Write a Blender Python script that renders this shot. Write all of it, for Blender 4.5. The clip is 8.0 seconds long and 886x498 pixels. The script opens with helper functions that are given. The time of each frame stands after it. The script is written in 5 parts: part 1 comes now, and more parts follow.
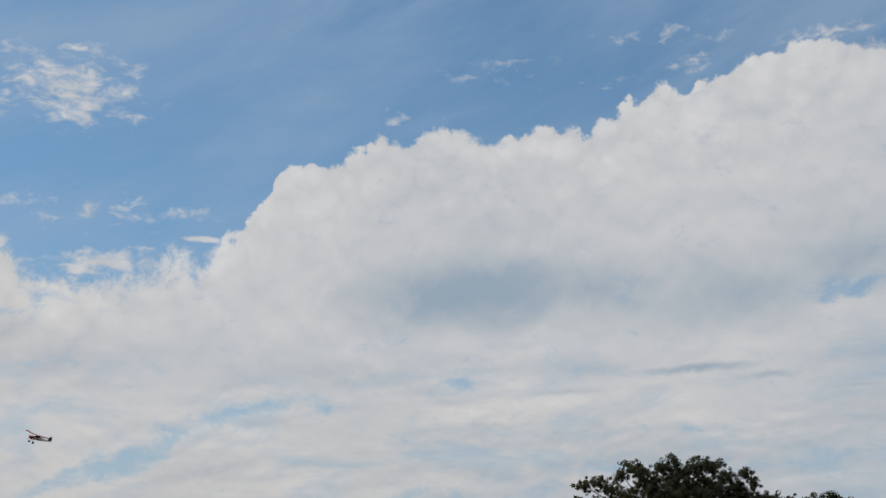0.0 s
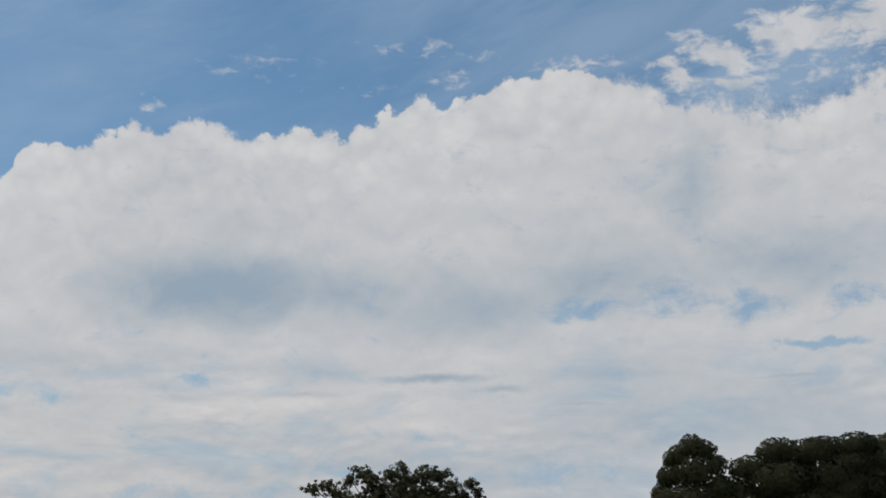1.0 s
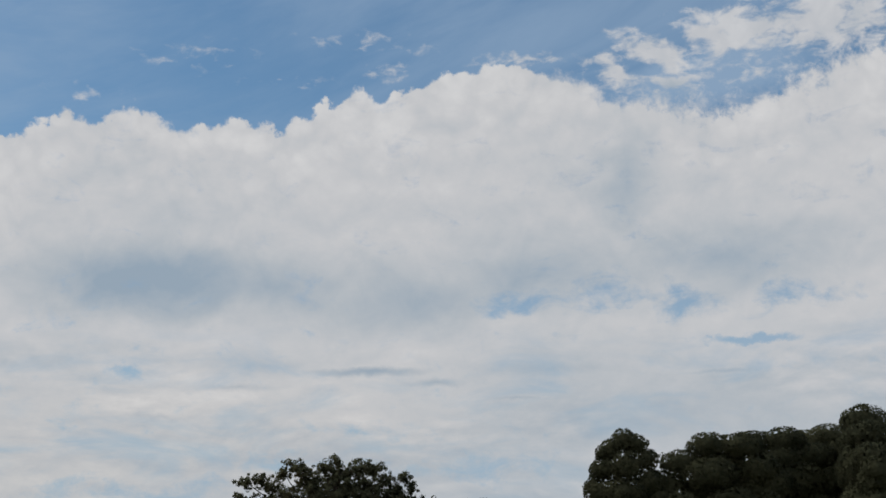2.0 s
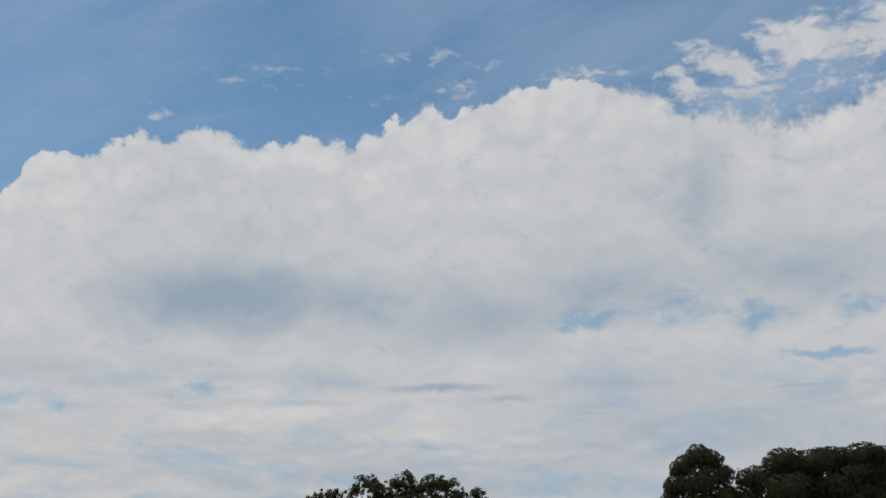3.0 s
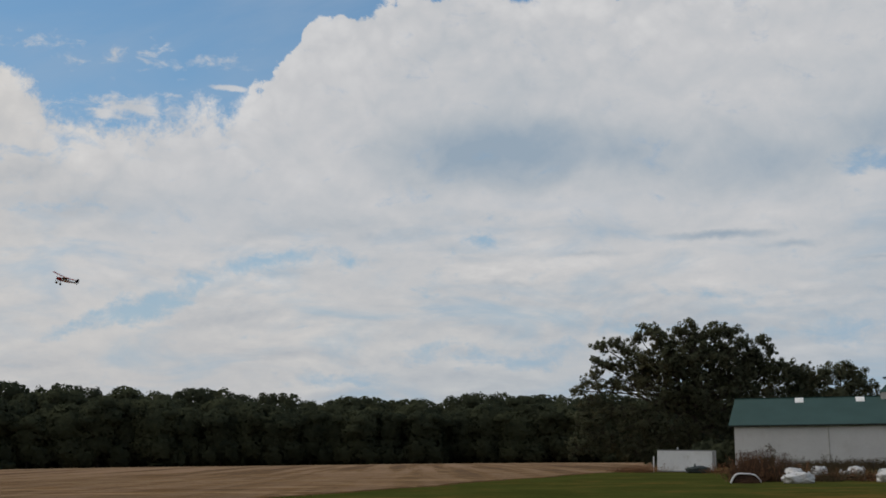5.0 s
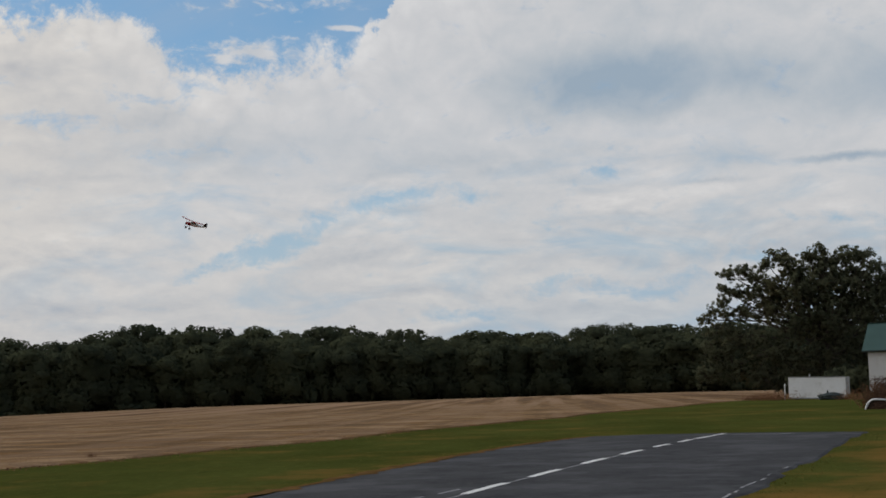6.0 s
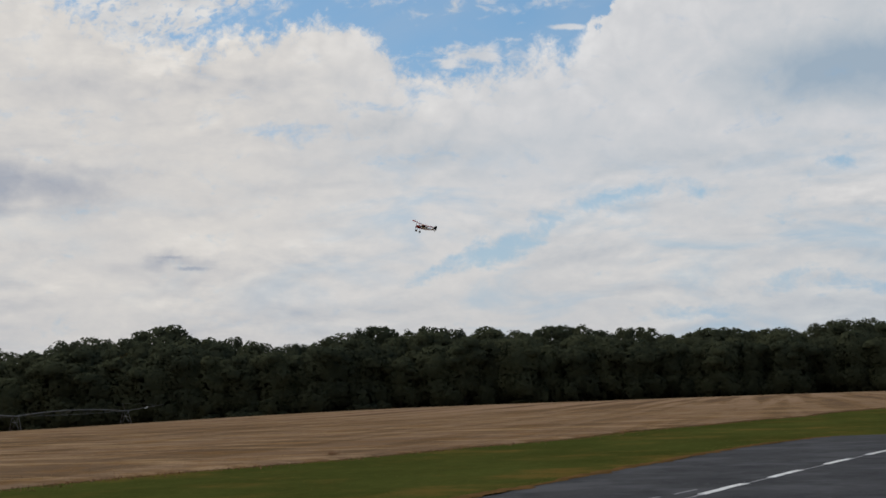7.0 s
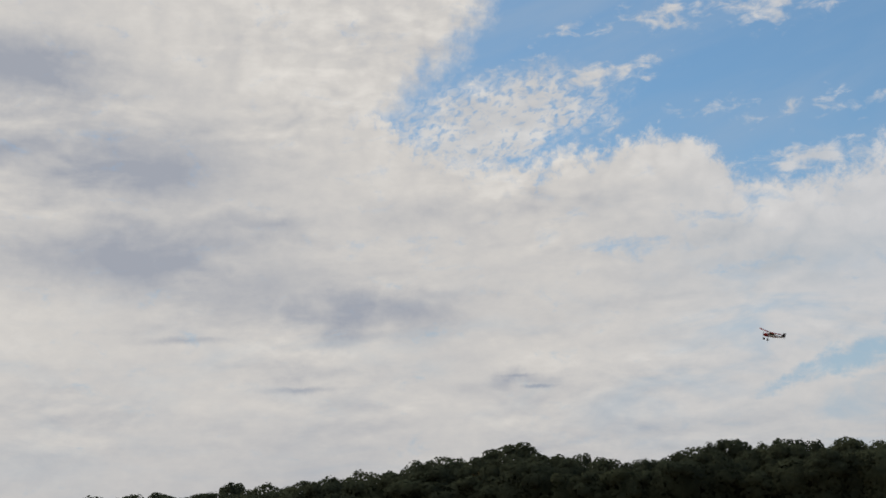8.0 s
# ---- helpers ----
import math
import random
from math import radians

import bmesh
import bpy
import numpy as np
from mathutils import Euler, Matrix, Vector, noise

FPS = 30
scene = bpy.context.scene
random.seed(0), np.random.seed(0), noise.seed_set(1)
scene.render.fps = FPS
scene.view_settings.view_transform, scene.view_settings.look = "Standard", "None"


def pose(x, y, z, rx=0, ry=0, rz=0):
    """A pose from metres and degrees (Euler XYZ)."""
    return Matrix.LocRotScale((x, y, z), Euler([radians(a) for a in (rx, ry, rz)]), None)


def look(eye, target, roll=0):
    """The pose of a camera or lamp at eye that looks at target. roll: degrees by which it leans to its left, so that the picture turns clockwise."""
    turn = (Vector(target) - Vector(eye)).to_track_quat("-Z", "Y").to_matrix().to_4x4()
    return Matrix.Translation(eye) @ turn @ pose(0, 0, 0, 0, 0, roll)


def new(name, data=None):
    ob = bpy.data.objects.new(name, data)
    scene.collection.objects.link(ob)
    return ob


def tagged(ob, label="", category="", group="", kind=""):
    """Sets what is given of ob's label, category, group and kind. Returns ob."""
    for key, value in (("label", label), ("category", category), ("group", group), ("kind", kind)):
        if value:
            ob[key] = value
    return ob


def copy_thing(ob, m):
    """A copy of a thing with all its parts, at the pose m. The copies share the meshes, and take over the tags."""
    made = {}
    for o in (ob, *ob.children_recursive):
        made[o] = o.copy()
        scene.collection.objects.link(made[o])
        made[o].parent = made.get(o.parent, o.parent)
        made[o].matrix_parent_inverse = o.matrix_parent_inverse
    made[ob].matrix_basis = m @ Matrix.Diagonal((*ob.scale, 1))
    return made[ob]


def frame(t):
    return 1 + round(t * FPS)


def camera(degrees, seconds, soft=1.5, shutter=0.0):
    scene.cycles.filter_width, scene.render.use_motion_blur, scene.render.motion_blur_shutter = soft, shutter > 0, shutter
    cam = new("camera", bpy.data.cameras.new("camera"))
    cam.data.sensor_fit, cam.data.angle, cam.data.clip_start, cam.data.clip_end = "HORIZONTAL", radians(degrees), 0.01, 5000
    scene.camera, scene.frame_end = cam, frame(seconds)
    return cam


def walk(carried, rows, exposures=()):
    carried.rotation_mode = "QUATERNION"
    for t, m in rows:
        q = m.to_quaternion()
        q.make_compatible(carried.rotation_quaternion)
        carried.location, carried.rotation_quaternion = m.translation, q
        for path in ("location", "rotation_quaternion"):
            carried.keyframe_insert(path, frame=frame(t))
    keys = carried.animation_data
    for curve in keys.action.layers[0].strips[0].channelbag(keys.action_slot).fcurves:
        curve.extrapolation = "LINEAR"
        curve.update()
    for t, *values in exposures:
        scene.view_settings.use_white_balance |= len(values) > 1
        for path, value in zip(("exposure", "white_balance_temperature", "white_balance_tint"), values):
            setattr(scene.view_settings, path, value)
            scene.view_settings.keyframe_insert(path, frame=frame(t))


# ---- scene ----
cam = camera(38.0, 8.0, soft=1.7)

# t, yaw to the left, pitch up, lean
TURN = [
    (0, -2.77, 15.50, -2.76), (0.5, -9.19, 15.42, -1.31), (1, -14.36, 15.25, -1.19), (1.5, -15.87, 14.96, -1.35),
    (1.7, -16.35, 14.90, -1.38), (2.25, -17.75, 14.98, -1.33), (2.8, -16.19, 15.32, -1.17), (3, -14.06, 15.66, -0.98),
    (3.5, -9.89, 15.92, -0.53), (4, -5.13, 14.66, -0.11), (4.2, -3.37, 13.41, -0.12), (4.7, -1.60, 10.50, -0.40),
    (5.3, -1.00, 7.89, -0.76), (5.5, -0.02, 7.01, -1.11), (6, 4.06, 6.35, -1.62), (6.5, 8.25, 5.95, -1.53),
    (7, 14.25, 6.63, -1.89), (7.5, 22.33, 8.61, -1.76), (8, 29.35, 12.26, -2.26)]
EYE = Vector((0.0, 0.0, 1.7))


def heading(az, el):
    """The way to a point at az degrees left of +y and el degrees up."""
    a, e = radians(az), radians(el)
    return Vector((-math.sin(a) * math.cos(e), math.cos(a) * math.cos(e), math.sin(e)))


walk(cam, [(t, look(EYE, EYE + heading(yaw, pitch), lean)) for t, yaw, pitch, lean in TURN],
     [(0.0, -0.04), (1.0, -0.05), (4.2, -0.04), (5.5, -0.05), (6.0, 0.03), (6.5, 0.12), (7.0, 0.12), (7.5, 0.02), (8.0, 0.0)])

# ---- world: clear sky with a bank of cloud ----
SUN_AZ, SUN_EL = 62.0, 55.0
world = bpy.data.worlds.new("sky")
scene.world = world
world.use_nodes = True
nt = world.node_tree
nt.nodes.clear()


class Net:
    """Short names for the nodes of one tree."""

    def __init__(self, tree):
        self.tree = tree

    def node(self, kind, **sockets):
        n = self.tree.nodes.new(kind)
        for key, value in sockets.items():
            self.put(n.inputs[key.replace("_", " ")], value)
        return n

    def put(self, socket, value):
        if isinstance(value, bpy.types.NodeSocket):
            self.tree.links.new(value, socket)
        else:
            socket.default_value = value

    def math(self, op, a, b=0.0, c=0.0, clamp=False):
        n = self.tree.nodes.new("ShaderNodeMath")
        n.operation, n.use_clamp = op, clamp
        for i, v in enumerate((a, b, c)):
            self.put(n.inputs[i], v)
        return n.outputs[0]

    def add(self, a, b):
        return self.math("ADD", a, b)

    def sub(self, a, b):
        return self.math("SUBTRACT", a, b)

    def mul(self, a, b):
        return self.math("MULTIPLY", a, b)

    def vec(self, x, y, z=0.0):
        n = self.tree.nodes.new("ShaderNodeCombineXYZ")
        for i, v in enumerate((x, y, z)):
            self.put(n.inputs[i], v)
        return n.outputs[0]

    def noise(self, v, scale, detail=6.0, rough=0.55, warp=0.0):
        n = self.node("ShaderNodeTexNoise", Vector=v, Scale=scale, Detail=detail, Roughness=rough, Distortion=warp)
        return n.outputs["Fac"]

    def step(self, v, lo, hi, a=0.0, b=1.0):
        n = self.tree.nodes.new("ShaderNodeMapRange")
        n.interpolation_type = "SMOOTHSTEP"
        for i, x in enumerate((v, lo, hi, a, b)):
            self.put(n.inputs[i], x)
        return n.outputs[0]

    def mix(self, f, a, b, kind="MIX"):
        n = self.tree.nodes.new("ShaderNodeMix")
        n.data_type, n.blend_type = "RGBA", kind
        self.put(n.inputs[0], f)
        for socket, v in ((n.inputs[6], a), (n.inputs[7], b)):
            self.put(socket, v if isinstance(v, bpy.types.NodeSocket) else (*v, 1.0))
        return n.outputs[2]

    def ramp(self, f, stops, mode="LINEAR"):
        n = self.tree.nodes.new("ShaderNodeValToRGB")
        n.color_ramp.interpolation = mode
        els = n.color_ramp.elements
        while len(els) < len(stops):
            els.new(0.5)
        for e, (p, c) in zip(els, stops):
            e.position, e.color = p, (*c, 1.0) if isinstance(c, tuple) else (c, c, c, 1.0)
        self.put(n.inputs[0], f)
        return n.outputs[0]

    def blob(self, v, az, el, ra, re, lean=0.0, strength=1.0):
        """A soft oval in the plane of v."""
        m = self.tree.nodes.new("ShaderNodeMapping")
        m.vector_type = "TEXTURE"
        self.put(m.inputs[0], v)
        m.inputs["Location"].default_value = (az, el, 0)
        m.inputs["Rotation"].default_value = (0, 0, radians(lean))
        m.inputs["Scale"].default_value = (ra, re, 1)
        g = self.tree.nodes.new("ShaderNodeTexGradient")
        g.gradient_type = "SPHERICAL"
        self.put(g.inputs[0], m.outputs[0])
        return self.mul(g.outputs["Fac"], strength)

    def blobs(self, v, rows):
        total = None
        for row in rows:
            b = self.blob(v, *row)
            total = b if total is None else self.math("MAXIMUM", total, b)
        return total


k = Net(nt)
way = k.node("ShaderNodeTexCoord").outputs["Generated"]
xyz = k.node("ShaderNodeSeparateXYZ", Vector=way).outputs
az = k.mul(k.math("ARCTAN2", k.mul(xyz[0], -1.0), xyz[1]), 180 / math.pi)
el = k.mul(k.math("ARCSINE", xyz[2]), 180 / math.pi)
sky = nt.nodes.new("ShaderNodeTexSky")
sky.sky_type, sky.sun_disc = "NISHITA", False
sky.sun_elevation, sky.sun_rotation = radians(SUN_EL), radians(-SUN_AZ)
sky.air_density, sky.dust_density, sky.ozone_density = 1.0, 0.6, 2.0
clear = k.mix(1.0, sky.outputs[0], (0.067, 0.091, 0.096), "MULTIPLY")

warp_a = k.sub(k.noise(k.vec(az, el, 1.0), 0.35, 4.0), 0.5)
warp_b = k.sub(k.noise(k.vec(az, el, 7.0), 0.35, 4.0), 0.5)
fine_a = k.sub(k.noise(k.vec(az, el, 11.0), 1.5, 8.0, 0.62), 0.5)
fine_b = k.sub(k.noise(k.vec(az, el, 13.0), 1.5, 8.0, 0.62), 0.5)
bent = k.vec(k.add(az, k.add(k.mul(warp_a, 2.6), k.mul(fine_a, 1.0))), k.add(el, k.add(k.mul(warp_b, 1.3), k.mul(fine_b, 0.8))))
calm = k.vec(k.add(az, k.add(k.mul(warp_a, 2.0), k.mul(fine_a, 0.5))), k.add(el, k.add(k.mul(warp_b, 1.0), k.mul(fine_b, 0.4))))


def profile(v, rows, top):
    """A line through rows of (v, height), v rising."""
    lo, hi = rows[0][0], rows[-1][0]
    return k.mul(k.ramp(k.math("DIVIDE", k.sub(v, lo), hi - lo), [((p - lo) / (hi - lo), h / top) for p, h in rows], "EASE"), top)


def domes(scale, seed, depth, stretch=1.0):
    """Rounded heaps: 0 in the clefts between them, depth on their tops."""
    v = nt.nodes.new("ShaderNodeTexVoronoi")
    v.feature = "SMOOTH_F1"
    k.put(v.inputs["Vector"], k.vec(k.mul(k.add(az, k.add(k.mul(warp_a, 1.0), k.mul(fine_a, 0.35))), stretch), k.add(el, k.add(k.mul(warp_b, 1.0), k.mul(fine_b, 0.35))), seed))
    v.inputs["Scale"].default_value, v.inputs["Smoothness"].default_value = scale, 0.12
    return k.mul(k.math("SUBTRACT", 1.0, k.mul(k.mul(v.outputs["Distance"], v.outputs["Distance"]), 2.0), clamp=True), depth)


# height of the bank's upper edge, degrees, from east to west
EDGE_EAST = [(-60, 26), (-36.2, 22.2), (-34.5, 21.6), (-32.5, 21.0), (-30.8, 20.6), (-29.2, 20.9), (-27.4, 21.2), (-25.8, 21.4), (-24.8, 21.4), (-24.0, 22.3), (-22.0, 22.8), (-18.4, 22.6), (-16.4, 22.5),
             (-15.3, 22.1), (-14.6, 20.9), (-13.6, 21.9), (-12.0, 21.3), (-10.5, 20.3), (-7.0, 20.1), (-5.8, 19.7), (-3.2, 20.7), (-0.2, 20.5), (1.8, 19.6), (3.0, 19.2), (4.4, 19.1), (5.6, 17.5), (7.0, 15.9)]
EDGE_WEST = [(7.0, 15.9), (8.2, 14.9), (9.2, 15.3), (11.0, 15.0), (12.6, 14.6), (15.2, 14.2), (16.0, 14.8), (16.7, 15.7), (18.2, 16.5), (20.5, 16.5), (23.0, 16.3), (24.5, 15.9), (27.0, 16.0), (30.0, 17.2), (33.0, 18.8), (37.0, 21.0), (60, 42)]
edge = k.node("ShaderNodeMix", Factor=k.math("GREATER_THAN", az, 7.0), A=profile(az, EDGE_EAST, 50.0), B=profile(az, EDGE_WEST, 50.0)).outputs[0]
heap_a, heap_b, heap_c = domes(0.36, 2.0, 1.0), domes(0.85, 6.3, 1.0), domes(1.9, 4.1, 1.0)
lumps = k.add(k.add(k.mul(heap_a, 0.45), k.mul(heap_b, 0.50)), k.add(k.mul(heap_c, 0.14), k.mul(fine_a, 1.15)))
over = k.sub(k.add(edge, lumps), k.add(el, 0.28))                    # degrees inside the bank
loft = k.math("MAXIMUM", k.step(az, 6.8, 9.0), k.step(az, -24.0, -27.0))     # more ragged in the west and far east
ragged = k.add(k.step(k.noise(k.vec(az, el, 17.0), 0.20, 3.0), 0.42, 0.68, 0.25, 1.0), k.mul(loft, 0.9))
frill = k.sub(k.noise(k.vec(az, el, 23.0), 3.2, 7.0, 0.65, 0.3), 0.5)
main = k.step(k.add(k.math("DIVIDE", over, ragged), k.mul(frill, k.add(0.9, k.mul(loft, 0.8)))), -0.20, 0.75)

# a second bank overhead in the west: its eastern edge, degrees of az, from below upwards
RIM = [(15.0, 38.0), (17.0, 34.0), (18.0, 31.6), (19.0, 30.4), (20.0, 29.3), (21.2, 28.4), (22.4, 27.2), (24.0, 26.4), (30.0, 20.0)]
rim = profile(el, RIM, 60.0)
reach = k.add(k.sub(az, rim), k.add(k.add(k.mul(lumps, 1.1), k.mul(warp_b, 3.0)), k.mul(fine_b, 3.2)))
aloft = k.mul(k.step(reach, -0.6, 2.2), k.step(az, 18.0, 22.0))
bank = k.math("MAXIMUM", main, aloft)

# openings in the bank
HOLES = [(11.9, 6.4, 3.2, 0.95, -20, 1.7), (14.4, 5.6, 2.4, 0.5, -15, 1.2), (6.6, 8.5, 4.2, 0.9, -10, 1.15), (9.4, 7.6, 2.4, 0.6, -20, 1.0), (2.8, 8.6, 2.0, 0.8, 0, 0.95), (-3.2, 9.8, 2.2, 0.9, -25, 0.95),
         (-3.6, 4.4, 6.5, 1.1, 0, 1.05), (3.2, 3.3, 3.6, 0.6, 0, 1.0), (-13.7, 7.0, 3.6, 0.6, 0, 0.9), (-20.6, 12.3, 3.4, 0.9, 0, 1.0), (14.9, 10.8, 3.0, 0.9, 0, 0.5), (20.2, 11.8, 3.0, 0.7, 0, 0.8)]
HOLES_B = [(-25.0, 12.6, 3.4, 1.0, 0, 0.95), (-28.3, 12.0, 3.6, 0.9, 0, 1.0), (-30.9, 10.3, 3.0, 0.42, 3, 1.9), (-32.6, 12.3, 3.0, 0.8, 0, 1.0), (21.6, 11.9, 2.6, 0.6, 0, 0.85),
           (-18.5, 5.2, 8.0, 1.2, 0, 0.85), (-10.0, 5.6, 5.0, 0.7, 0, 0.8), (-6.8, 6.2, 4.0, 0.5, 0, 0.8), (15.0, 13.6, 2.8, 0.45, 8, 0.95), (17.0, 13.0, 2.4, 0.6, 0, 0.7), (-3.0, 7.0, 4.0, 0.5, 0, 0.6), (-31.4, 21.0, 3.0, 0.7, -12, 1.5)]
grain = k.noise(k.vec(k.mul(az, 0.6), k.mul(el, 1.25), 21.0), 0.8, 9.0, 0.62, 0.5)
hole = k.math("MAXIMUM", k.blobs(bent, HOLES), k.blobs(bent, HOLES_B))
hole = k.step(k.add(hole, k.add(k.mul(k.sub(grain, 0.5), 2.8), k.mul(frill, 0.7))), 0.15, 1.25)

# small loose cloud in the clear part
PATCHES = [(14.2, 22.5, 5.0, 2.6, 0, 1.15), (18.5, 21.9, 3.6, 1.1, 0, 1.1), (22.0, 19.4, 3.4, 0.9, -8, 1.25), (19.6, 20.0, 2.4, 0.6, 0, 1.0), (24.5, 20.6, 2.6, 0.8, 0, 0.7), (12.8, 15.1, 4.6, 1.0, 0, 1.45),
           (11.5, 17.2, 6.0, 1.0, 0, 0.80), (16.0, 17.8, 4.0, 0.6, 0, 0.75), (25.0, 18.8, 4.0, 1.1, 5, 0.95), (-13.5, 24.0, 5.0, 0.9, 0, 0.62), (-6.0, 23.2, 5.0, 1.2, 0, 0.45), (-15.0, 22.9, 2.0, 0.6, 0, 0.9)]
PATCHES_B = [(-21.5, 23.2, 3.6, 0.5, 0, 1.1), (-25.6, 22.0, 2.8, 1.0, 30, 1.6), (-28.0, 22.8, 3.8, 1.3, 25, 1.8), (-31.5, 23.5, 4.6, 1.6, 12, 1.9), (-35.5, 23.6, 5.0, 2.0, 0, 2.0), (-28.5, 21.6, 5.0, 0.9, -8, 1.3),
             (-1.0, 21.6, 3.0, 0.6, 0, 0.6), (-10.0, 22.3, 3.0, 0.5, 0, 0.55), (-32.5, 21.6, 4.0, 0.8, -15, 1.0), (22.5, 21.6, 3.0, 0.7, 0, 0.6), (27.0, 19.6, 3.0, 1.0, 0, 0.9)]
curd = k.noise(k.vec(k.mul(az, 0.62), k.mul(el, 1.3), 31.0), 1.35, 9.0, 0.58, 0.4)
strewn = k.math("MAXIMUM", k.blobs(bent, PATCHES), k.blobs(bent, PATCHES_B))
loose = k.mul(k.step(k.add(k.mul(strewn, 0.62), k.add(k.mul(k.sub(curd, 0.5), 2.2), k.mul(frill, 0.35))), 0.22, 0.90, 0.0, 0.9), k.step(strewn, 0.02, 0.35))
streak_puff = k.step(k.blob(k.vec(k.add(az, k.mul(fine_a, 0.5)), k.add(el, k.mul(fine_b, 0.22))), 8.15, 16.15, 1.2, 0.19, 3, 1.0), 0.05, 0.6, 0.0, 0.85)
mottle = k.noise(k.vec(k.add(k.mul(az, 1.0), k.mul(el, 0.5)), k.mul(el, 1.35), 33.0), 2.7, 4.0, 0.55, 0.5)
rows = k.blob(bent, 26.4, 17.7, 7.0, 3.0, -10)
field_r = k.mul(k.add(rows, k.add(k.mul(fine_a, 0.5), k.mul(warp_b, 1.3))), k.step(rows, 0.0, 0.15))
ripple = k.mul(k.step(field_r, 0.02, 0.60), k.step(k.add(mottle, k.mul(field_r, 0.20)), 0.40, 0.70, 0.12, 0.85))
veil = k.step(k.noise(k.vec(k.mul(az, 0.3), k.add(el, k.mul(az, 0.3)), 41.0), 0.26, 7.0, 0.6, 0.4), 0.30, 0.80, 0.08, 0.62)
veil = k.math("MAXIMUM", veil, k.mul(k.step(k.blob(bent, -30.0, 21.8, 8.0, 2.0, -5), 0.0, 0.7), 0.75))
veil = k.math("MAXIMUM", veil, k.mul(k.step(k.blob(bent, 27.5, 17.8, 5.0, 2.6, -10), 0.0, 0.7), 0.6))

# tone of the cloud: 0 dull, 1 bright
GREYS = [(-27.0, 7.6, 20.0, 4.6, 0, 0.46), (-12.0, 5.6, 12.0, 3.0, 0, 0.36), (-4.0, 13.4, 8.6, 2.5, 0, 1.0), (-9.5, 13.2, 8.0, 2.6, 0, 0.62), (-15.5, 12.6, 8.0, 2.8, 0, 0.58), (-21.5, 13.6, 10.0, 3.0, 0, 0.56), (-30.0, 14.0, 10.0, 3.0, 0, 0.58), (-25.8, 17.6, 2.6, 4.4, 12, 0.52),
         (-0.6, 17.8, 2.4, 0.9, 0, 0.30), (-7.0, 18.3, 1.4, 1.2, 0, 0.22), (3.5, 10.2, 9.0, 1.8, 0, 0.34), (-9.0, 10.0, 10.0, 1.2, 0, 0.34), (-22.0, 9.4, 10.0, 0.9, 2, 0.42), (-28.5, 21.2, 3.0, 0.8, 10, 0.6), (14.0, 10.8, 6.0, 1.6, 0, 0.34)]
GREYS_B = [(37.5, 10.4, 9.0, 3.2, 0, 0.62), (31.6, 9.7, 6.0, 1.8, 0, 0.72), (33.9, 9.7, 5.0, 2.0, 0, 0.90), (43.0, 12.0, 9.0, 2.6, 0, 0.90), (43.5, 16.0, 8.5, 2.8, 5, 0.85), (48.0, 19.8, 7.0, 2.6, 0, 0.95), (48.0, 16.6, 5.0, 2.0, 0, 0.7), (26.0, 6.4, 2.6, 0.6, 0, 0.6), (37.5, 13.3, 6.0, 1.3, 0, 0.55),
           (24.0, 13.9, 6.0, 1.0, 0, 0.34), (30.0, 13.6, 6.0, 1.4, 0, 0.40), (16.5, 12.4, 3.6, 1.0, 0, 0.36), (22.0, 9.4, 6.0, 1.0, 0, 0.30), (36.0, 7.0, 6.0, 0.9, 0, 0.40)]
smoky = k.vec(k.add(az, k.add(k.mul(warp_a, 6.0), k.mul(fine_a, 0.8))), k.add(el, k.add(k.mul(warp_b, 2.4), k.mul(fine_b, 0.6))))
# thin dull bars in the low deck
BARS = [(-13.8, 9.5, 4.2, 0.34, 2, 0.85), (-16.9, 8.9, 2.4, 0.36, 0, 0.6), (-8.0, 8.9, 2.6, 0.26, 0, 0.5), (-20.5, 8.2, 3.0, 0.26, 0, 0.5), (-29.5, 9.0, 4.0, 0.3, 2, 0.55), (26.3, 6.5, 1.6, 0.2, 0, 0.8), (25.4, 6.0, 1.2, 0.16, 0, 0.8), (-4.6, 7.6, 3.0, 0.25, 0, 0.4), (36.0, 6.2, 3.0, 0.25, 0, 0.6), (41.0, 8.4, 3.5, 0.3, 0, 0.6)]
grey = k.math("MAXIMUM", k.math("MAXIMUM", k.blobs(calm, GREYS), k.blobs(smoky, GREYS_B)), k.blobs(k.vec(k.add(az, k.mul(fine_a, 1.2)), k.add(el, k.add(k.mul(warp_b, 0.5), k.mul(fine_b, 0.35)))), BARS))
grey = k.mul(k.step(grey, 0.0, 0.95), 0.92)
uneven = k.step(k.noise(k.vec(k.mul(az, 0.5), el, 63.0), 0.25, 3.0), 0.40, 0.62, 0.15, 1.0)
low = k.step(el, 12.0, 9.0)
left = k.step(az, 12.0, 28.0)
deck = k.math("MAXIMUM", low, left)
crest = k.step(over, 4.5, 0.2)


def shelf(seed, sa, scale, drop):
    """Light from above on layered cloud: the slope of a noise towards the zenith."""
    u = k.add(k.mul(az, sa), k.mul(warp_a, 0.5))
    w = k.add(el, k.mul(warp_b, 0.5))
    return k.sub(k.noise(k.vec(u, w, seed), scale, 7.0, 0.55, 0.3), k.noise(k.vec(u, k.add(w, drop), seed), scale, 7.0, 0.55, 0.3))


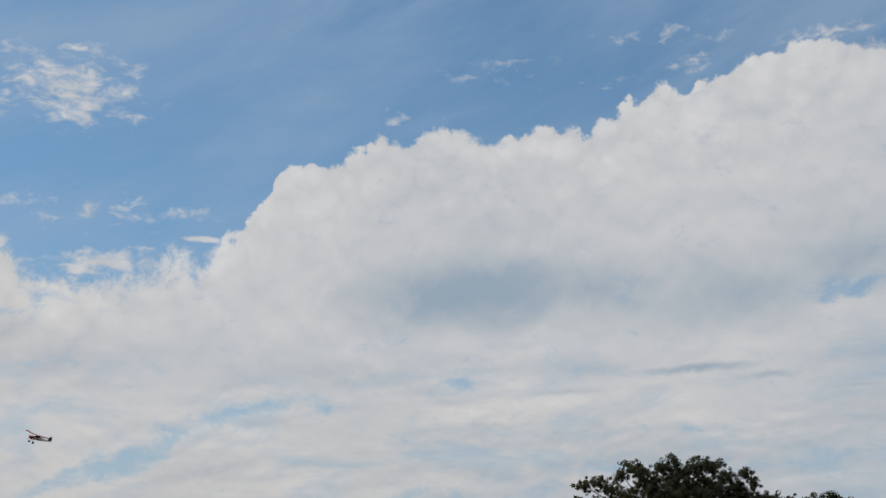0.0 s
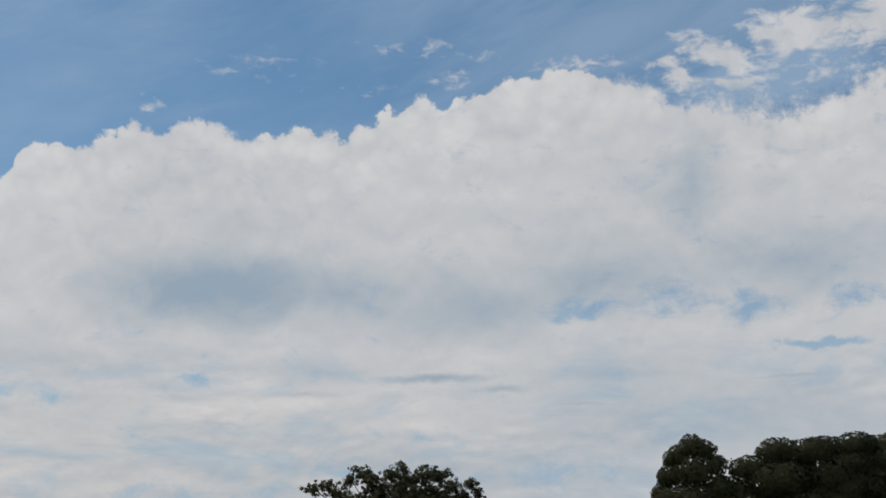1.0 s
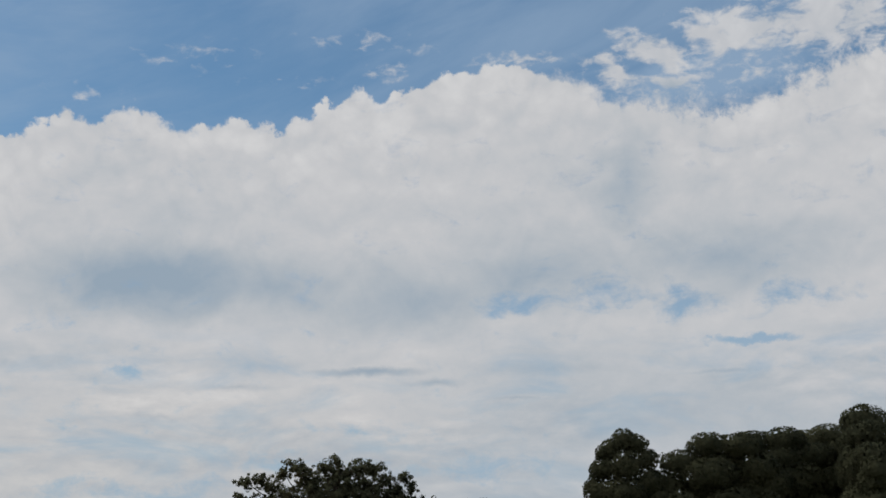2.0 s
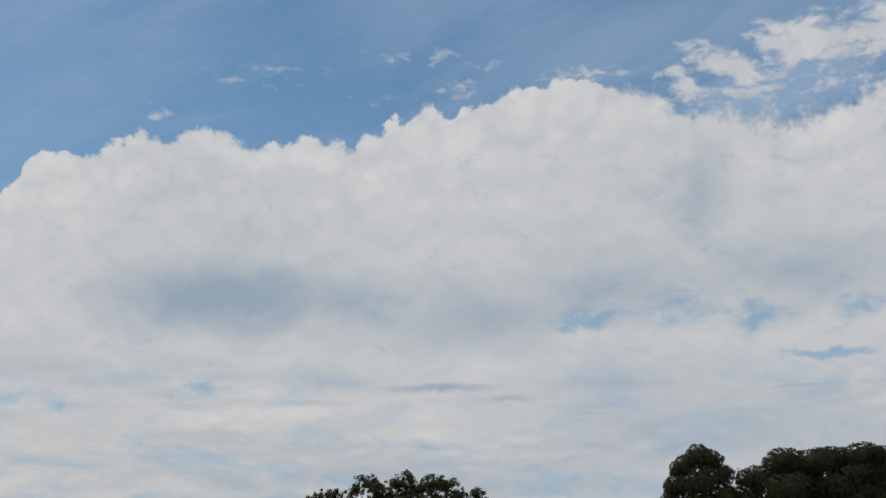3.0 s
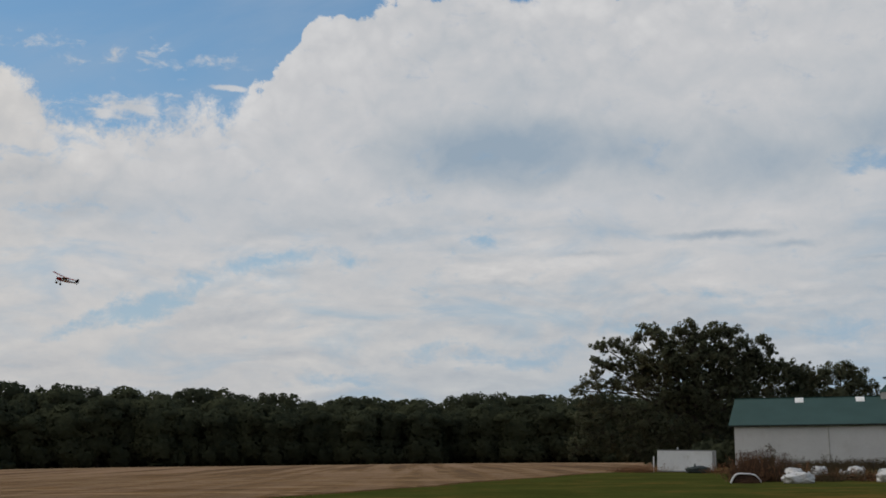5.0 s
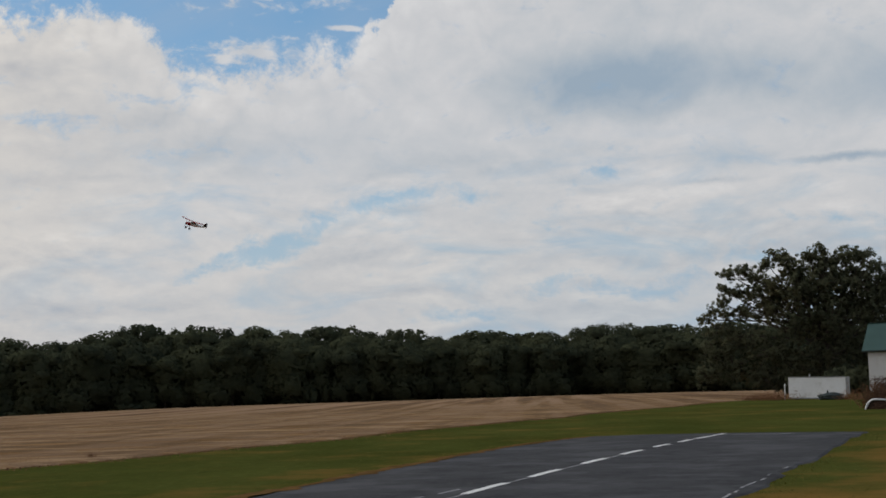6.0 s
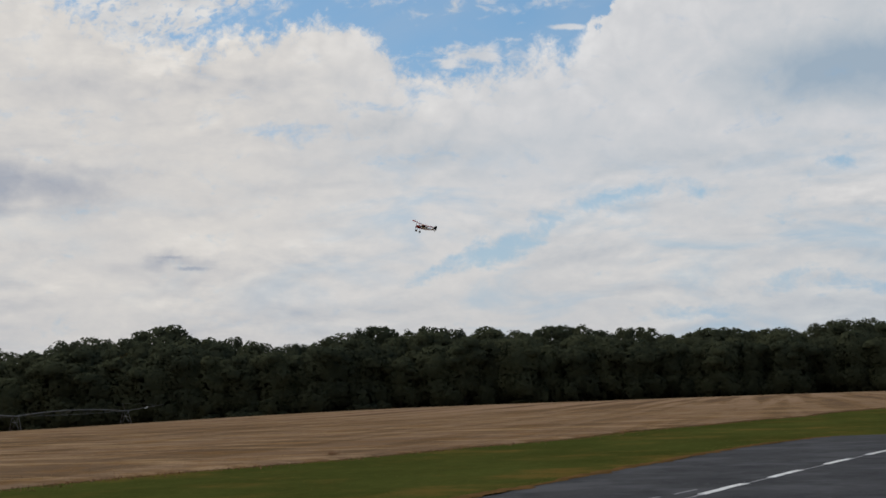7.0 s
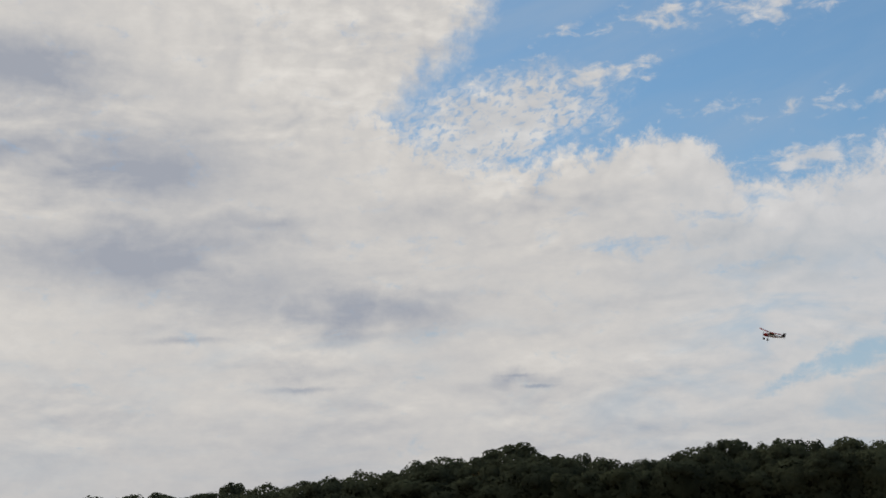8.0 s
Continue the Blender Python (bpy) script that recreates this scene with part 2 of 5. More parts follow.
layers, rolls = shelf(71.0, 0.34, 0.55, 0.35), shelf(77.0, 0.85, 0.42, 0.6)
broad = k.noise(k.vec(k.mul(az, 0.6), el, 61.0), 0.22, 4.0, 0.5)
streak = k.noise(k.vec(k.mul(az, 0.32), el, 51.0), 0.55, 9.0, 0.58, 0.5)
tone = k.sub(k.add(0.665, k.mul(crest, 0.13)), k.mul(grey, 0.80))
tone = k.sub(k.add(tone, k.mul(k.sub(broad, 0.5), 0.45)), k.mul(k.step(el, 8.5, 2.5), 0.17))
tone = k.add(tone, k.mul(k.mul(layers, k.mul(deck, uneven)), 1.25))
tone = k.add(tone, k.mul(k.mul(rolls, k.sub(1.0, k.mul(deck, 0.6))), 0.60))
tone = k.sub(tone, k.mul(k.mul(k.sub(streak, 0.48), k.mul(deck, uneven)), 0.45))
tone = k.add(tone, k.mul(k.mul(k.sub(k.add(k.mul(heap_a, 0.25), k.add(k.mul(heap_b, 0.40), k.mul(heap_c, 0.15))), 0.45), k.step(over, 6.5, 1.0)), 0.38))
crisp = k.noise(k.vec(k.mul(az, 0.7), k.mul(el, 1.3), 91.0), 1.9, 9.0, 0.66, 0.4)
tone = k.add(tone, k.mul(k.sub(crisp, 0.5), k.add(0.08, k.mul(deck, 0.16))))
cool = k.ramp(tone, [(0.0, (0.305, 0.385, 0.47)), (0.40, (0.450, 0.490, 0.532)), (0.72, (0.570, 0.578, 0.597)), (1.0, (0.690, 0.688, 0.692))])
warm = k.ramp(tone, [(0.0, (0.350, 0.372, 0.425)), (0.40, (0.495, 0.493, 0.502)), (0.72, (0.625, 0.603, 0.578)), (1.0, (0.760, 0.728, 0.685))])
body = k.mix(k.math("MAXIMUM", k.mul(k.mul(k.step(el, 12.0, 3.0), k.step(az, -30.0, -4.0)), 0.75), k.step(az, 8.0, 26.0)), cool, warm)

hazy = k.mix(k.step(el, 15.0, 3.0), clear, (0.31, 0.445, 0.555))
hazy = k.mix(veil, hazy, (0.30, 0.41, 0.555))
thin = k.add(k.mul(k.mul(k.step(streak, 0.46, 0.74), low), 0.6), k.mul(k.mul(k.step(el, 7.5, 2.0), k.step(az, 10.0, -4.0)), 0.22))
cover = k.mul(bank, k.sub(1.0, k.math("MAXIMUM", k.mul(hole, 0.80), k.mul(thin, k.sub(1.0, k.mul(left, 0.75))))))
cover = k.math("MAXIMUM", k.math("MAXIMUM", cover, loose), k.math("MAXIMUM", streak_puff, ripple))
full = k.mix(cover, hazy, body)
back = k.node("ShaderNodeBackground", Color=full, Strength=1.0)
nt.links.new(back.outputs[0], k.node("ShaderNodeOutputWorld").inputs[0])

sun = new("sun", bpy.data.lights.new("sun", "SUN"))
sun.data.energy, sun.data.angle, sun.data.color = 1.3, radians(14), (1.0, 0.95, 0.88)
sun.matrix_world = look(heading(SUN_AZ, SUN_EL) * 100, (0, 0, 0))
scene.view_settings.exposure = 0.0

# ---- materials ----
def material(name, low, high, scale, rough=0.9, bump=0.2, fine=8.0, metal=0.0, stain=None, stretch=(1, 1, 1), island=0.0, tint=0.0, depth=0.02, gloss=0.25):
    """A surface that varies at two scales between two colours, with fine relief; stain: a third colour in patches."""
    m = bpy.data.materials.new(name)
    m.use_nodes = True
    n = Net(m.node_tree)
    bsdf = m.node_tree.nodes["Principled BSDF"]
    p = n.node("ShaderNodeTexCoord").outputs["Object"]
    s = n.node("ShaderNodeVectorMath", Vector=p)
    s.operation = "MULTIPLY"
    s.inputs[1].default_value = stretch
    p = s.outputs[0]
    big, small = n.noise(p, scale, 5.0), n.noise(p, scale * fine, 6.0, 0.65)
    f = n.add(n.mul(n.step(big, 0.3, 0.7), 0.6), n.mul(n.step(small, 0.3, 0.7), 0.4))
    if island:
        f = n.add(n.mul(f, 1 - island), n.mul(n.node("ShaderNodeNewGeometry").outputs["Random Per Island"], island))
    if tint:
        f = n.add(f, n.mul(n.sub(n.node("ShaderNodeObjectInfo").outputs["Random"], 0.5), tint))
    col = n.mix(n.math("ADD", f, 0.0, clamp=True), low, high)
    if stain:
        col = n.mix(n.step(n.noise(p, scale * 2.3, 7.0, 0.6), 0.52, 0.72, 0.0, 0.7), col, stain)
    n.put(bsdf.inputs["Base Color"], col)
    n.put(bsdf.inputs["Roughness"], n.math("ADD", rough, n.mul(n.sub(small, 0.5), 0.2), clamp=True))
    bsdf.inputs["Metallic"].default_value = metal
    bsdf.inputs["Specular IOR Level"].default_value = gloss
    if bump:
        b = n.node("ShaderNodeBump", Strength=bump, Distance=depth, Height=small)
        n.put(bsdf.inputs["Normal"], b.outputs[0])
    return m


def grass_material():
    m = material("mown_grass", (0.036, 0.044, 0.010), (0.066, 0.073, 0.018), 0.25, 0.95, 0.6, 14.0, gloss=0.0, stretch=(1, 0.5, 1), depth=0.05)
    n = Net(m.node_tree)
    bsdf = m.node_tree.nodes["Principled BSDF"]
    old = bsdf.inputs["Base Color"].links[0].from_socket
    p = n.node("ShaderNodeTexCoord").outputs["Object"]
    xy = n.node("ShaderNodeSeparateXYZ", Vector=p).outputs
    dry = n.add(n.mul(n.noise(p, 0.07, 6.0, 0.6), 0.5), n.mul(n.noise(p, 0.28, 5.0, 0.6), 0.5))
    spots = n.noise(p, 0.9, 6.0, 0.65)
    # the strip that people walk on, beside the runway, is drier
    beside = n.step(n.sub(n.mul(xy[0], 0.951), n.mul(xy[1], 0.309)), -4.5, -1.0)
    near = n.step(xy[1], 75.0, 30.0)
    across = n.sub(n.mul(xy[0], 0.951), n.mul(xy[1], 0.309))
    worn = n.mul(n.step(n.math("ABSOLUTE", n.add(across, 12.8)), 1.9, 0.5), n.step(xy[1], 50.0, 34.0))
    f = n.add(n.sub(n.add(n.mul(dry, 1.7), n.mul(spots, 0.55)), 0.40), n.add(n.mul(n.mul(beside, near), 0.32), n.mul(worn, 0.16)))
    dead = n.mix(spots, (0.118, 0.066, 0.018), (0.190, 0.112, 0.034))
    n.put(bsdf.inputs["Base Color"], n.mix(n.step(f, 0.68, 1.22, 0.0, 0.9), old, dead))
    return m


def stubble_material():
    m = material("stubble_field", (0.128, 0.082, 0.047), (0.198, 0.132, 0.080), 0.05, 0.95, 0.7, 30.0, gloss=0.0, depth=0.06)
    n = Net(m.node_tree)
    bsdf = m.node_tree.nodes["Principled BSDF"]
    old = bsdf.inputs["Base Color"].links[0].from_socket
    p = n.node("ShaderNodeTexCoord").outputs["Object"]
    turn = n.node("ShaderNodeMapping", Vector=p)
    turn.inputs["Rotation"].default_value = (0, 0, radians(19.3))
    turn.inputs["Scale"].default_value = (1, 0.03, 1)
    rows = n.noise(turn.outputs[0], 1.3, 5.0, 0.65)
    bands = n.noise(turn.outputs[0], 0.30, 4.0, 0.55)
    col = n.mix(n.step(rows, 0.42, 0.66, 0.0, 0.40), old, (0.080, 0.053, 0.032))
    # loose straw and chaff in flat drifts, with darker soil between
    flat = n.node("ShaderNodeMapping", Vector=p)
    flat.inputs["Rotation"].default_value = (0, 0, radians(-8))
    flat.inputs["Scale"].default_value = (0.22, 1, 1)
    drift = n.noise(flat.outputs[0], 0.16, 9.0, 0.70, 0.6)
    col = n.mix(n.step(drift, 0.46, 0.56, 0.0, 0.66), col, (0.098, 0.060, 0.032))
    chaff = n.noise(flat.outputs[0], 0.42, 8.0, 0.72, 0.4)
    col = n.mix(n.step(chaff, 0.50, 0.58, 0.0, 0.80), col, (0.320, 0.212, 0.118))
    far = n.step(n.node("ShaderNodeSeparateXYZ", Vector=p).outputs[1], 95.0, 170.0, 0.35, 1.0)
    col = n.mix(n.mul(n.step(bands, 0.46, 0.55, 0.0, 0.80), far), col, (0.285, 0.192, 0.128))
    col = n.mix(n.mul(n.step(bands, 0.46, 0.39, 0.0, 0.70), far), col, (0.098, 0.066, 0.048))
    litter = n.noise(p, 0.34, 10.0, 0.74)
    col = n.mix(n.step(litter, 0.49, 0.60, 0.0, 0.62), col, (0.172, 0.096, 0.040))
    crumbs = n.noise(p, 2.6, 5.0, 0.7)
    col = n.mix(n.step(crumbs, 0.52, 0.70, 0.0, 0.55), col, (0.070, 0.047, 0.029))
    n.put(bsdf.inputs["Base Color"], col)
    return m


def leafy(m, share=0.35):
    """Lets some of the light through thin leaves."""
    n = Net(m.node_tree)
    bsdf = m.node_tree.nodes["Principled BSDF"]
    through_leaf = n.node("ShaderNodeBsdfTranslucent", Color=bsdf.inputs["Base Color"].links[0].from_socket)
    both = n.node("ShaderNodeMixShader", Fac=share)
    n.put(both.inputs[1], bsdf.outputs[0])
    n.put(both.inputs[2], through_leaf.outputs[0])
    n.put(m.node_tree.nodes["Material Output"].inputs["Surface"], both.outputs[0])
    return m


GRASS, STUBBLE = grass_material(), stubble_material()


def asphalt_material():
    """Weathered asphalt: pale and dark blotches, and fine stone."""
    m = material("asphalt", (0.031, 0.031, 0.033), (0.052, 0.052, 0.054), 0.35, 0.9, 0.4, 40.0, gloss=0.08, depth=0.012)
    n = Net(m.node_tree)
    bsdf = m.node_tree.nodes["Principled BSDF"]
    old = bsdf.inputs["Base Color"].links[0].from_socket
    p = n.node("ShaderNodeTexCoord").outputs["Object"]
    smear = n.noise(p, 1.1, 7.0, 0.68)
    patch = n.noise(p, 0.42, 6.0, 0.62)
    grit = n.noise(p, 5.0, 5.0, 0.7)
    col = n.mix(n.step(smear, 0.45, 0.65, 0.0, 0.65), old, (0.020, 0.020, 0.022))
    col = n.mix(n.step(patch, 0.48, 0.62, 0.0, 0.65), col, (0.074, 0.074, 0.078))
    col = n.mix(n.step(grit, 0.55, 0.72, 0.0, 0.45), col, (0.095, 0.094, 0.092))
    n.put(bsdf.inputs["Base Color"], col)
    return m


ASPHALT = asphalt_material()
DIRT = material("bare_earth", (0.070, 0.044, 0.018), (0.150, 0.084, 0.034), 1.6, 0.95, 0.5, 8.0, gloss=0.0, stain=(0.060, 0.058, 0.020), depth=0.03)
PAINT = material("road_paint", (0.50, 0.50, 0.49), (0.78, 0.78, 0.76), 3.0, 0.7, 0.1, 10.0, stain=(0.30, 0.30, 0.30))
WORN_PAINT = material("worn_road_paint", (0.16, 0.16, 0.17), (0.34, 0.34, 0.34), 3.0, 0.8, 0.1, 10.0, stain=(0.10, 0.10, 0.11))
LEAF = leafy(material("dark_leaves", (0.052, 0.060, 0.040), (0.105, 0.110, 0.066), 0.15, 0.8, 0.0, 6.0, gloss=0.0, island=0.25, tint=0.4))
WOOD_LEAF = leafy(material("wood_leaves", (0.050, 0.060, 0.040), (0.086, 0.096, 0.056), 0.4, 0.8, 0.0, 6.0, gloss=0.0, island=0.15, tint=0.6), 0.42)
OAK_LEAF = leafy(material("oak_leaves", (0.080, 0.092, 0.060), (0.145, 0.150, 0.090), 0.12, 0.75, 0.0, 6.0, gloss=0.0, island=0.3, stain=(0.160, 0.130, 0.066)), 0.4)
GOLD_LEAF = leafy(material("yellowing_leaves", (0.080, 0.068, 0.034), (0.125, 0.098, 0.042), 0.2, 0.8, 0.0, 6.0, gloss=0.0, island=0.3))
BARK = material("bark", (0.040, 0.034, 0.027), (0.095, 0.083, 0.068), 1.2, 0.95, 0.6, 6.0, gloss=0.0, stretch=(1, 1, 0.25), depth=0.04)
ROOFING = material("green_roof_metal", (0.028, 0.060, 0.053), (0.038, 0.078, 0.070), 0.4, 0.7, 0.1, 8.0, metal=0.0)
SIDING = material("white_siding", (0.52, 0.52, 0.52), (0.60, 0.60, 0.60), 0.3, 0.6, 0.1, 12.0, stain=(0.50, 0.49, 0.48))
TRIM = material("dark_trim", (0.014, 0.020, 0.019), (0.026, 0.034, 0.031), 1.0, 0.6)
PANEL = material("clear_roof_panel", (0.66, 0.66, 0.63), (0.80, 0.80, 0.77), 1.0, 0.4)
BOX_WHITE = material("trailer_white", (0.70, 0.71, 0.72), (0.82, 0.83, 0.84), 0.5, 0.5, 0.1, 10.0, stain=(0.50, 0.49, 0.46))
STEEL = material("galvanised_steel", (0.22, 0.23, 0.24), (0.38, 0.39, 0.40), 2.0, 0.5, 0.1, 8.0, metal=0.6)
GALVANISED = material("dull_galvanised_pipe", (0.10, 0.105, 0.11), (0.19, 0.195, 0.20), 2.0, 0.7, 0.1, 8.0, metal=0.3)
WORN_WHITE = material("weathered_white_pipe", (0.30, 0.30, 0.29), (0.50, 0.50, 0.48), 2.0, 0.7, 0.1, 8.0)
RUBBER = material("rubber", (0.015, 0.015, 0.016), (0.030, 0.030, 0.030), 4.0, 0.85)
BAG = material("white_woven_bag", (0.46, 0.46, 0.46), (0.70, 0.70, 0.69), 1.5, 0.75, 0.5, 8.0, depth=0.05)
TARP = material("dark_tarp", (0.018, 0.026, 0.026), (0.040, 0.052, 0.050), 2.0, 0.6, 0.4, 6.0)
WEED = material("dry_weeds", (0.135, 0.068, 0.038), (0.300, 0.165, 0.092), 0.5, 0.9, 0.0, 6.0, gloss=0.0, island=0.6)
BROWN_CLOTH = material("brown_cloth", (0.020, 0.013, 0.010), (0.042, 0.027, 0.020), 1.5, 0.9, 0.4, 6.0, gloss=0.1)
WEED_BROWN = material("brown_weeds", (0.052, 0.032, 0.024), (0.128, 0.076, 0.050), 0.5, 0.9, 0.0, 6.0, gloss=0.0, island=0.6)
WEED_DARK = material("dark_weeds", (0.045, 0.038, 0.024), (0.110, 0.082, 0.050), 0.5, 0.9, 0.0, 6.0, gloss=0.0, island=0.6)
BLADE = material("grass_blades", (0.070, 0.066, 0.014), (0.150, 0.125, 0.036), 0.3, 0.9, 0.0, 6.0, gloss=0.0, island=0.6, stain=(0.210, 0.140, 0.060))
STALK = material("straw", (0.240, 0.150, 0.075), (0.400, 0.265, 0.140), 0.3, 0.9, 0.0, 6.0, gloss=0.0, island=0.6)
RED = material("red_film", (0.230, 0.020, 0.018), (0.320, 0.030, 0.026), 3.0, 0.35)
WHITE = material("white_film", (0.70, 0.70, 0.69), (0.80, 0.80, 0.79), 3.0, 0.35)
BLACK = material("black_film", (0.012, 0.012, 0.014), (0.024, 0.024, 0.026), 3.0, 0.4)
WINDOW = material("tinted_window", (0.02, 0.025, 0.03), (0.04, 0.045, 0.05), 3.0, 0.15)


# ---- building blocks ----
def mesh_of(name, verts, faces, mat, smooth=False):
    me = bpy.data.meshes.new(name)
    me.from_pydata(verts, [], faces)
    me.materials.append(mat)
    if smooth:
        me.shade_smooth()
    me.update()
    return me


def thing(name, label, category, group="", kind=""):
    return tagged(new(name), label, category, group, kind)


def part(name, data, mat, parent, label="", smooth=False):
    """Links a bmesh, or (vertices, faces), as one mesh under parent."""
    if isinstance(data, bmesh.types.BMesh):
        me = bpy.data.meshes.new(name)
        data.to_mesh(me)
        data.free()
        me.materials.append(mat)
        if smooth:
            me.shade_smooth()
    elif isinstance(data, bpy.types.Mesh):
        me = data
    else:
        me = mesh_of(name, *data, mat, smooth)
    ob = new(name, me)
    ob.parent = parent
    return tagged(ob, label)


def box(lo, hi, bevel=0.0, bm=None):
    bm = bm or bmesh.new()
    c, s = (Vector(lo) + Vector(hi)) / 2, Vector(hi) - Vector(lo)
    made = bmesh.ops.create_cube(bm, size=1.0, matrix=Matrix.Translation(c) @ Matrix.Diagonal((*s, 1)))["verts"]
    if bevel:
        edges = {e for v in made for e in v.link_edges}
        bmesh.ops.bevel(bm, geom=list(edges), offset=bevel, segments=2, affect="EDGES")
    return bm


def rod(bm, a, b, ra, rb=None, n=8):
    """A tapered round bar from a to b."""
    a, b = Vector(a), Vector(b)
    d = b - a
    m = Matrix.Translation((a + b) / 2) @ d.to_track_quat("Z", "Y").to_matrix().to_4x4()
    bmesh.ops.create_cone(bm, cap_ends=True, segments=n, radius1=ra, radius2=ra if rb is None else rb, depth=d.length, matrix=m)
    return bm


def bar(a, b, ra, rb=None, n=8):
    return rod(bmesh.new(), a, b, ra, rb, n)


def smoothstep(lo, hi, v):
    t = np.clip((v - lo) / (hi - lo), 0, 1)
    return t * t * (3 - 2 * t)


def height(x, y):
    """The lie of the land: level round the runway, a low swell in the field, falling away to the west."""
    x, y = np.asarray(x, float), np.asarray(y, float)
    z = -3.5 * smoothstep(60, 175, -x) - 1.9 * smoothstep(175, 265, -x)
    swell = 0.35 * np.exp(-((x + 40) / 70) ** 2 - ((y - 210) / 60) ** 2) + 0.12 * np.sin(x / 23 + 0.8) * smoothstep(80, 160, y)
    return z + swell * smoothstep(60, 150, np.hypot(x, y))


def on_ground(az, d):
    w = heading(az, 0)
    x, y = w.x * d, w.y * d
    return Vector((x, y, float(height(x, y))))


def grid_sheet(us, vs, place):
    """Vertices and quads of a sheet, from place(u, v) -> x, y, z arrays."""
    u, v = np.meshgrid(us, vs)
    x, y, z = place(u, v)
    verts = np.stack([x.ravel(), y.ravel(), z.ravel()], -1)
    w, h = len(us), len(vs)
    i = np.arange(w * h).reshape(h, w)
    return verts.tolist(), np.stack([i[:-1, :-1], i[:-1, 1:], i[1:, 1:], i[1:, :-1]], -1).reshape(-1, 4).tolist()


# ---- ground, field, runway ----
ROW = radians(19.3)                      # the field's rows run this far east of north
AX, PX = (math.sin(ROW), math.cos(ROW)), (math.cos(ROW), -math.sin(ROW))


def spread(near, far, count):
    s = np.linspace(-1, 1, count)
    return np.sign(s) * (np.abs(s) * near + (far - near) * np.abs(s) ** 5)


def ground_place(u, v):
    return u, v, height(u, v)


ground = new("ground", mesh_of("ground", *grid_sheet(spread(220, 3500, 131), spread(420, 4000, 131), ground_place), GRASS, True))
tagged(ground, "mown green grass with dry yellow patches", "grass", kind="structure")


def field_edge(v):
    wob = 0.35 * np.sin(v / 5.1) + 0.25 * np.sin(v / 2.3 + 1) + 0.5 * np.sin(v / 19)
    return -24.6 + 8.0 * smoothstep(118, 150, v) + wob


def field_place(u, v):
    e = field_edge(v)
    uu = e + u
    x, y = uu * PX[0] + v * AX[0], uu * PX[1] + v * AX[1]
    rim = np.where(u > -0.3, -0.06, 0.05)
    return x, y, height(x, y) + rim + 0.015 * np.sin(u * 7)


FIELD_U = np.concatenate([[-420, -340, -280], np.linspace(-250, -40, 60), np.linspace(-39, -2, 40), [-1.2, -0.6, -0.31, 0.0]])
field = new("field", mesh_of("field", *grid_sheet(FIELD_U, np.concatenate([np.linspace(-90, 10, 15), np.linspace(12, 150, 90), np.linspace(155, 420, 50)]), field_place), STUBBLE, True))
tagged(field, "harvested stubble field in pale straw rows", "field", kind="structure")

RUN = radians(18.0)
RA, RP = Vector((math.sin(RUN), math.cos(RUN), 0)), Vector((math.cos(RUN), -math.sin(RUN), 0))
RUN_LEFT, RUN_RIGHT, RUN_END, RUN_TOP = -11.4, -3.40, 44.6, 0.035


def run_at(across, along, z=RUN_TOP):
    p = RA * along + RP * across
    return (p.x, p.y, z)


def run_left(s):
    """The far side widens towards the end, where the corner is rounded."""
    return np.interp(s, (17, 25, 31, 37, 42.4, 43.8, 44.7), (-11.3, -12.0, -12.5, -12.9, -12.6, -12.1, -10.8))


def run_centre(s):
    return float(np.interp(s, (17, 22, 26, 30, 36, 40, 44), (-7.62, -7.85, -8.0, -8.1, -8.15, -8.05, -7.85)))


def runway_slab():
    rng = random.Random(4)
    verts, faces = [], []
    stations = [-70 + i * 0.8 for i in range(int((RUN_END + 70) / 0.8) + 1)] + [RUN_END]
    for s in stations:
        a = float(run_left(s)) + 0.10 * math.sin(s * 0.7) + rng.uniform(-0.10, 0.10)
        b = RUN_RIGHT + 0.07 * math.sin(s * 0.9) + rng.uniform(-0.09, 0.09)
        i = len(verts)
        verts += [run_at(a - 0.15, s, -0.03), run_at(a, s, RUN_TOP - 0.008), run_at(a + 0.25, s), run_at((a + b) / 2, s, RUN_TOP + 0.015), run_at(b - 0.25, s), run_at(b, s, RUN_TOP - 0.008), run_at(b + 0.15, s, -0.03)]
        if i:
            faces += [(i - 7 + j, i - 6 + j, i + 1 + j, i + j) for j in range(6)]
    n = len(verts)
    verts += [(v[0] + RA.x * 0.1, v[1] + RA.y * 0.1, -0.05) for v in verts[-7:]]
    faces += [(n - 7 + j, n - 6 + j, n + 1 + j, n + j) for j in range(6)]
    return verts, faces


runway = new("runway", mesh_of("runway", *runway_slab(), ASPHALT))
tagged(runway, "narrow grey asphalt runway with a dashed white centre line", "runway", kind="structure")


def strip(name, a0, a1, across, width, mat, label="", z=0.005):
    """A painted mark along the runway with ragged ends."""
    rng = random.Random(int(a0 * 10))
    n = max(2, int((a1 - a0) / 0.25))
    verts, faces = [], []
    for i in range(n + 1):
        s = a0 + (a1 - a0) * i / n
        c = (run_centre(s) if across is None else across) + 0.02 * math.sin(s * 1.7)
        top = RUN_TOP + z + 0.015 * max(0.0, 1 - abs(c - (RUN_LEFT + RUN_RIGHT) / 2) / 4)
        verts += [run_at(c - width / 2 + rng.uniform(-0.012, 0.012), s, top), run_at(c + width / 2 + rng.uniform(-0.012, 0.012), s, top)]
        if i:
            j = 2 * i
            faces.append((j - 2, j - 1, j + 1, j))
    return part(name, (verts, faces), mat, runway, label)


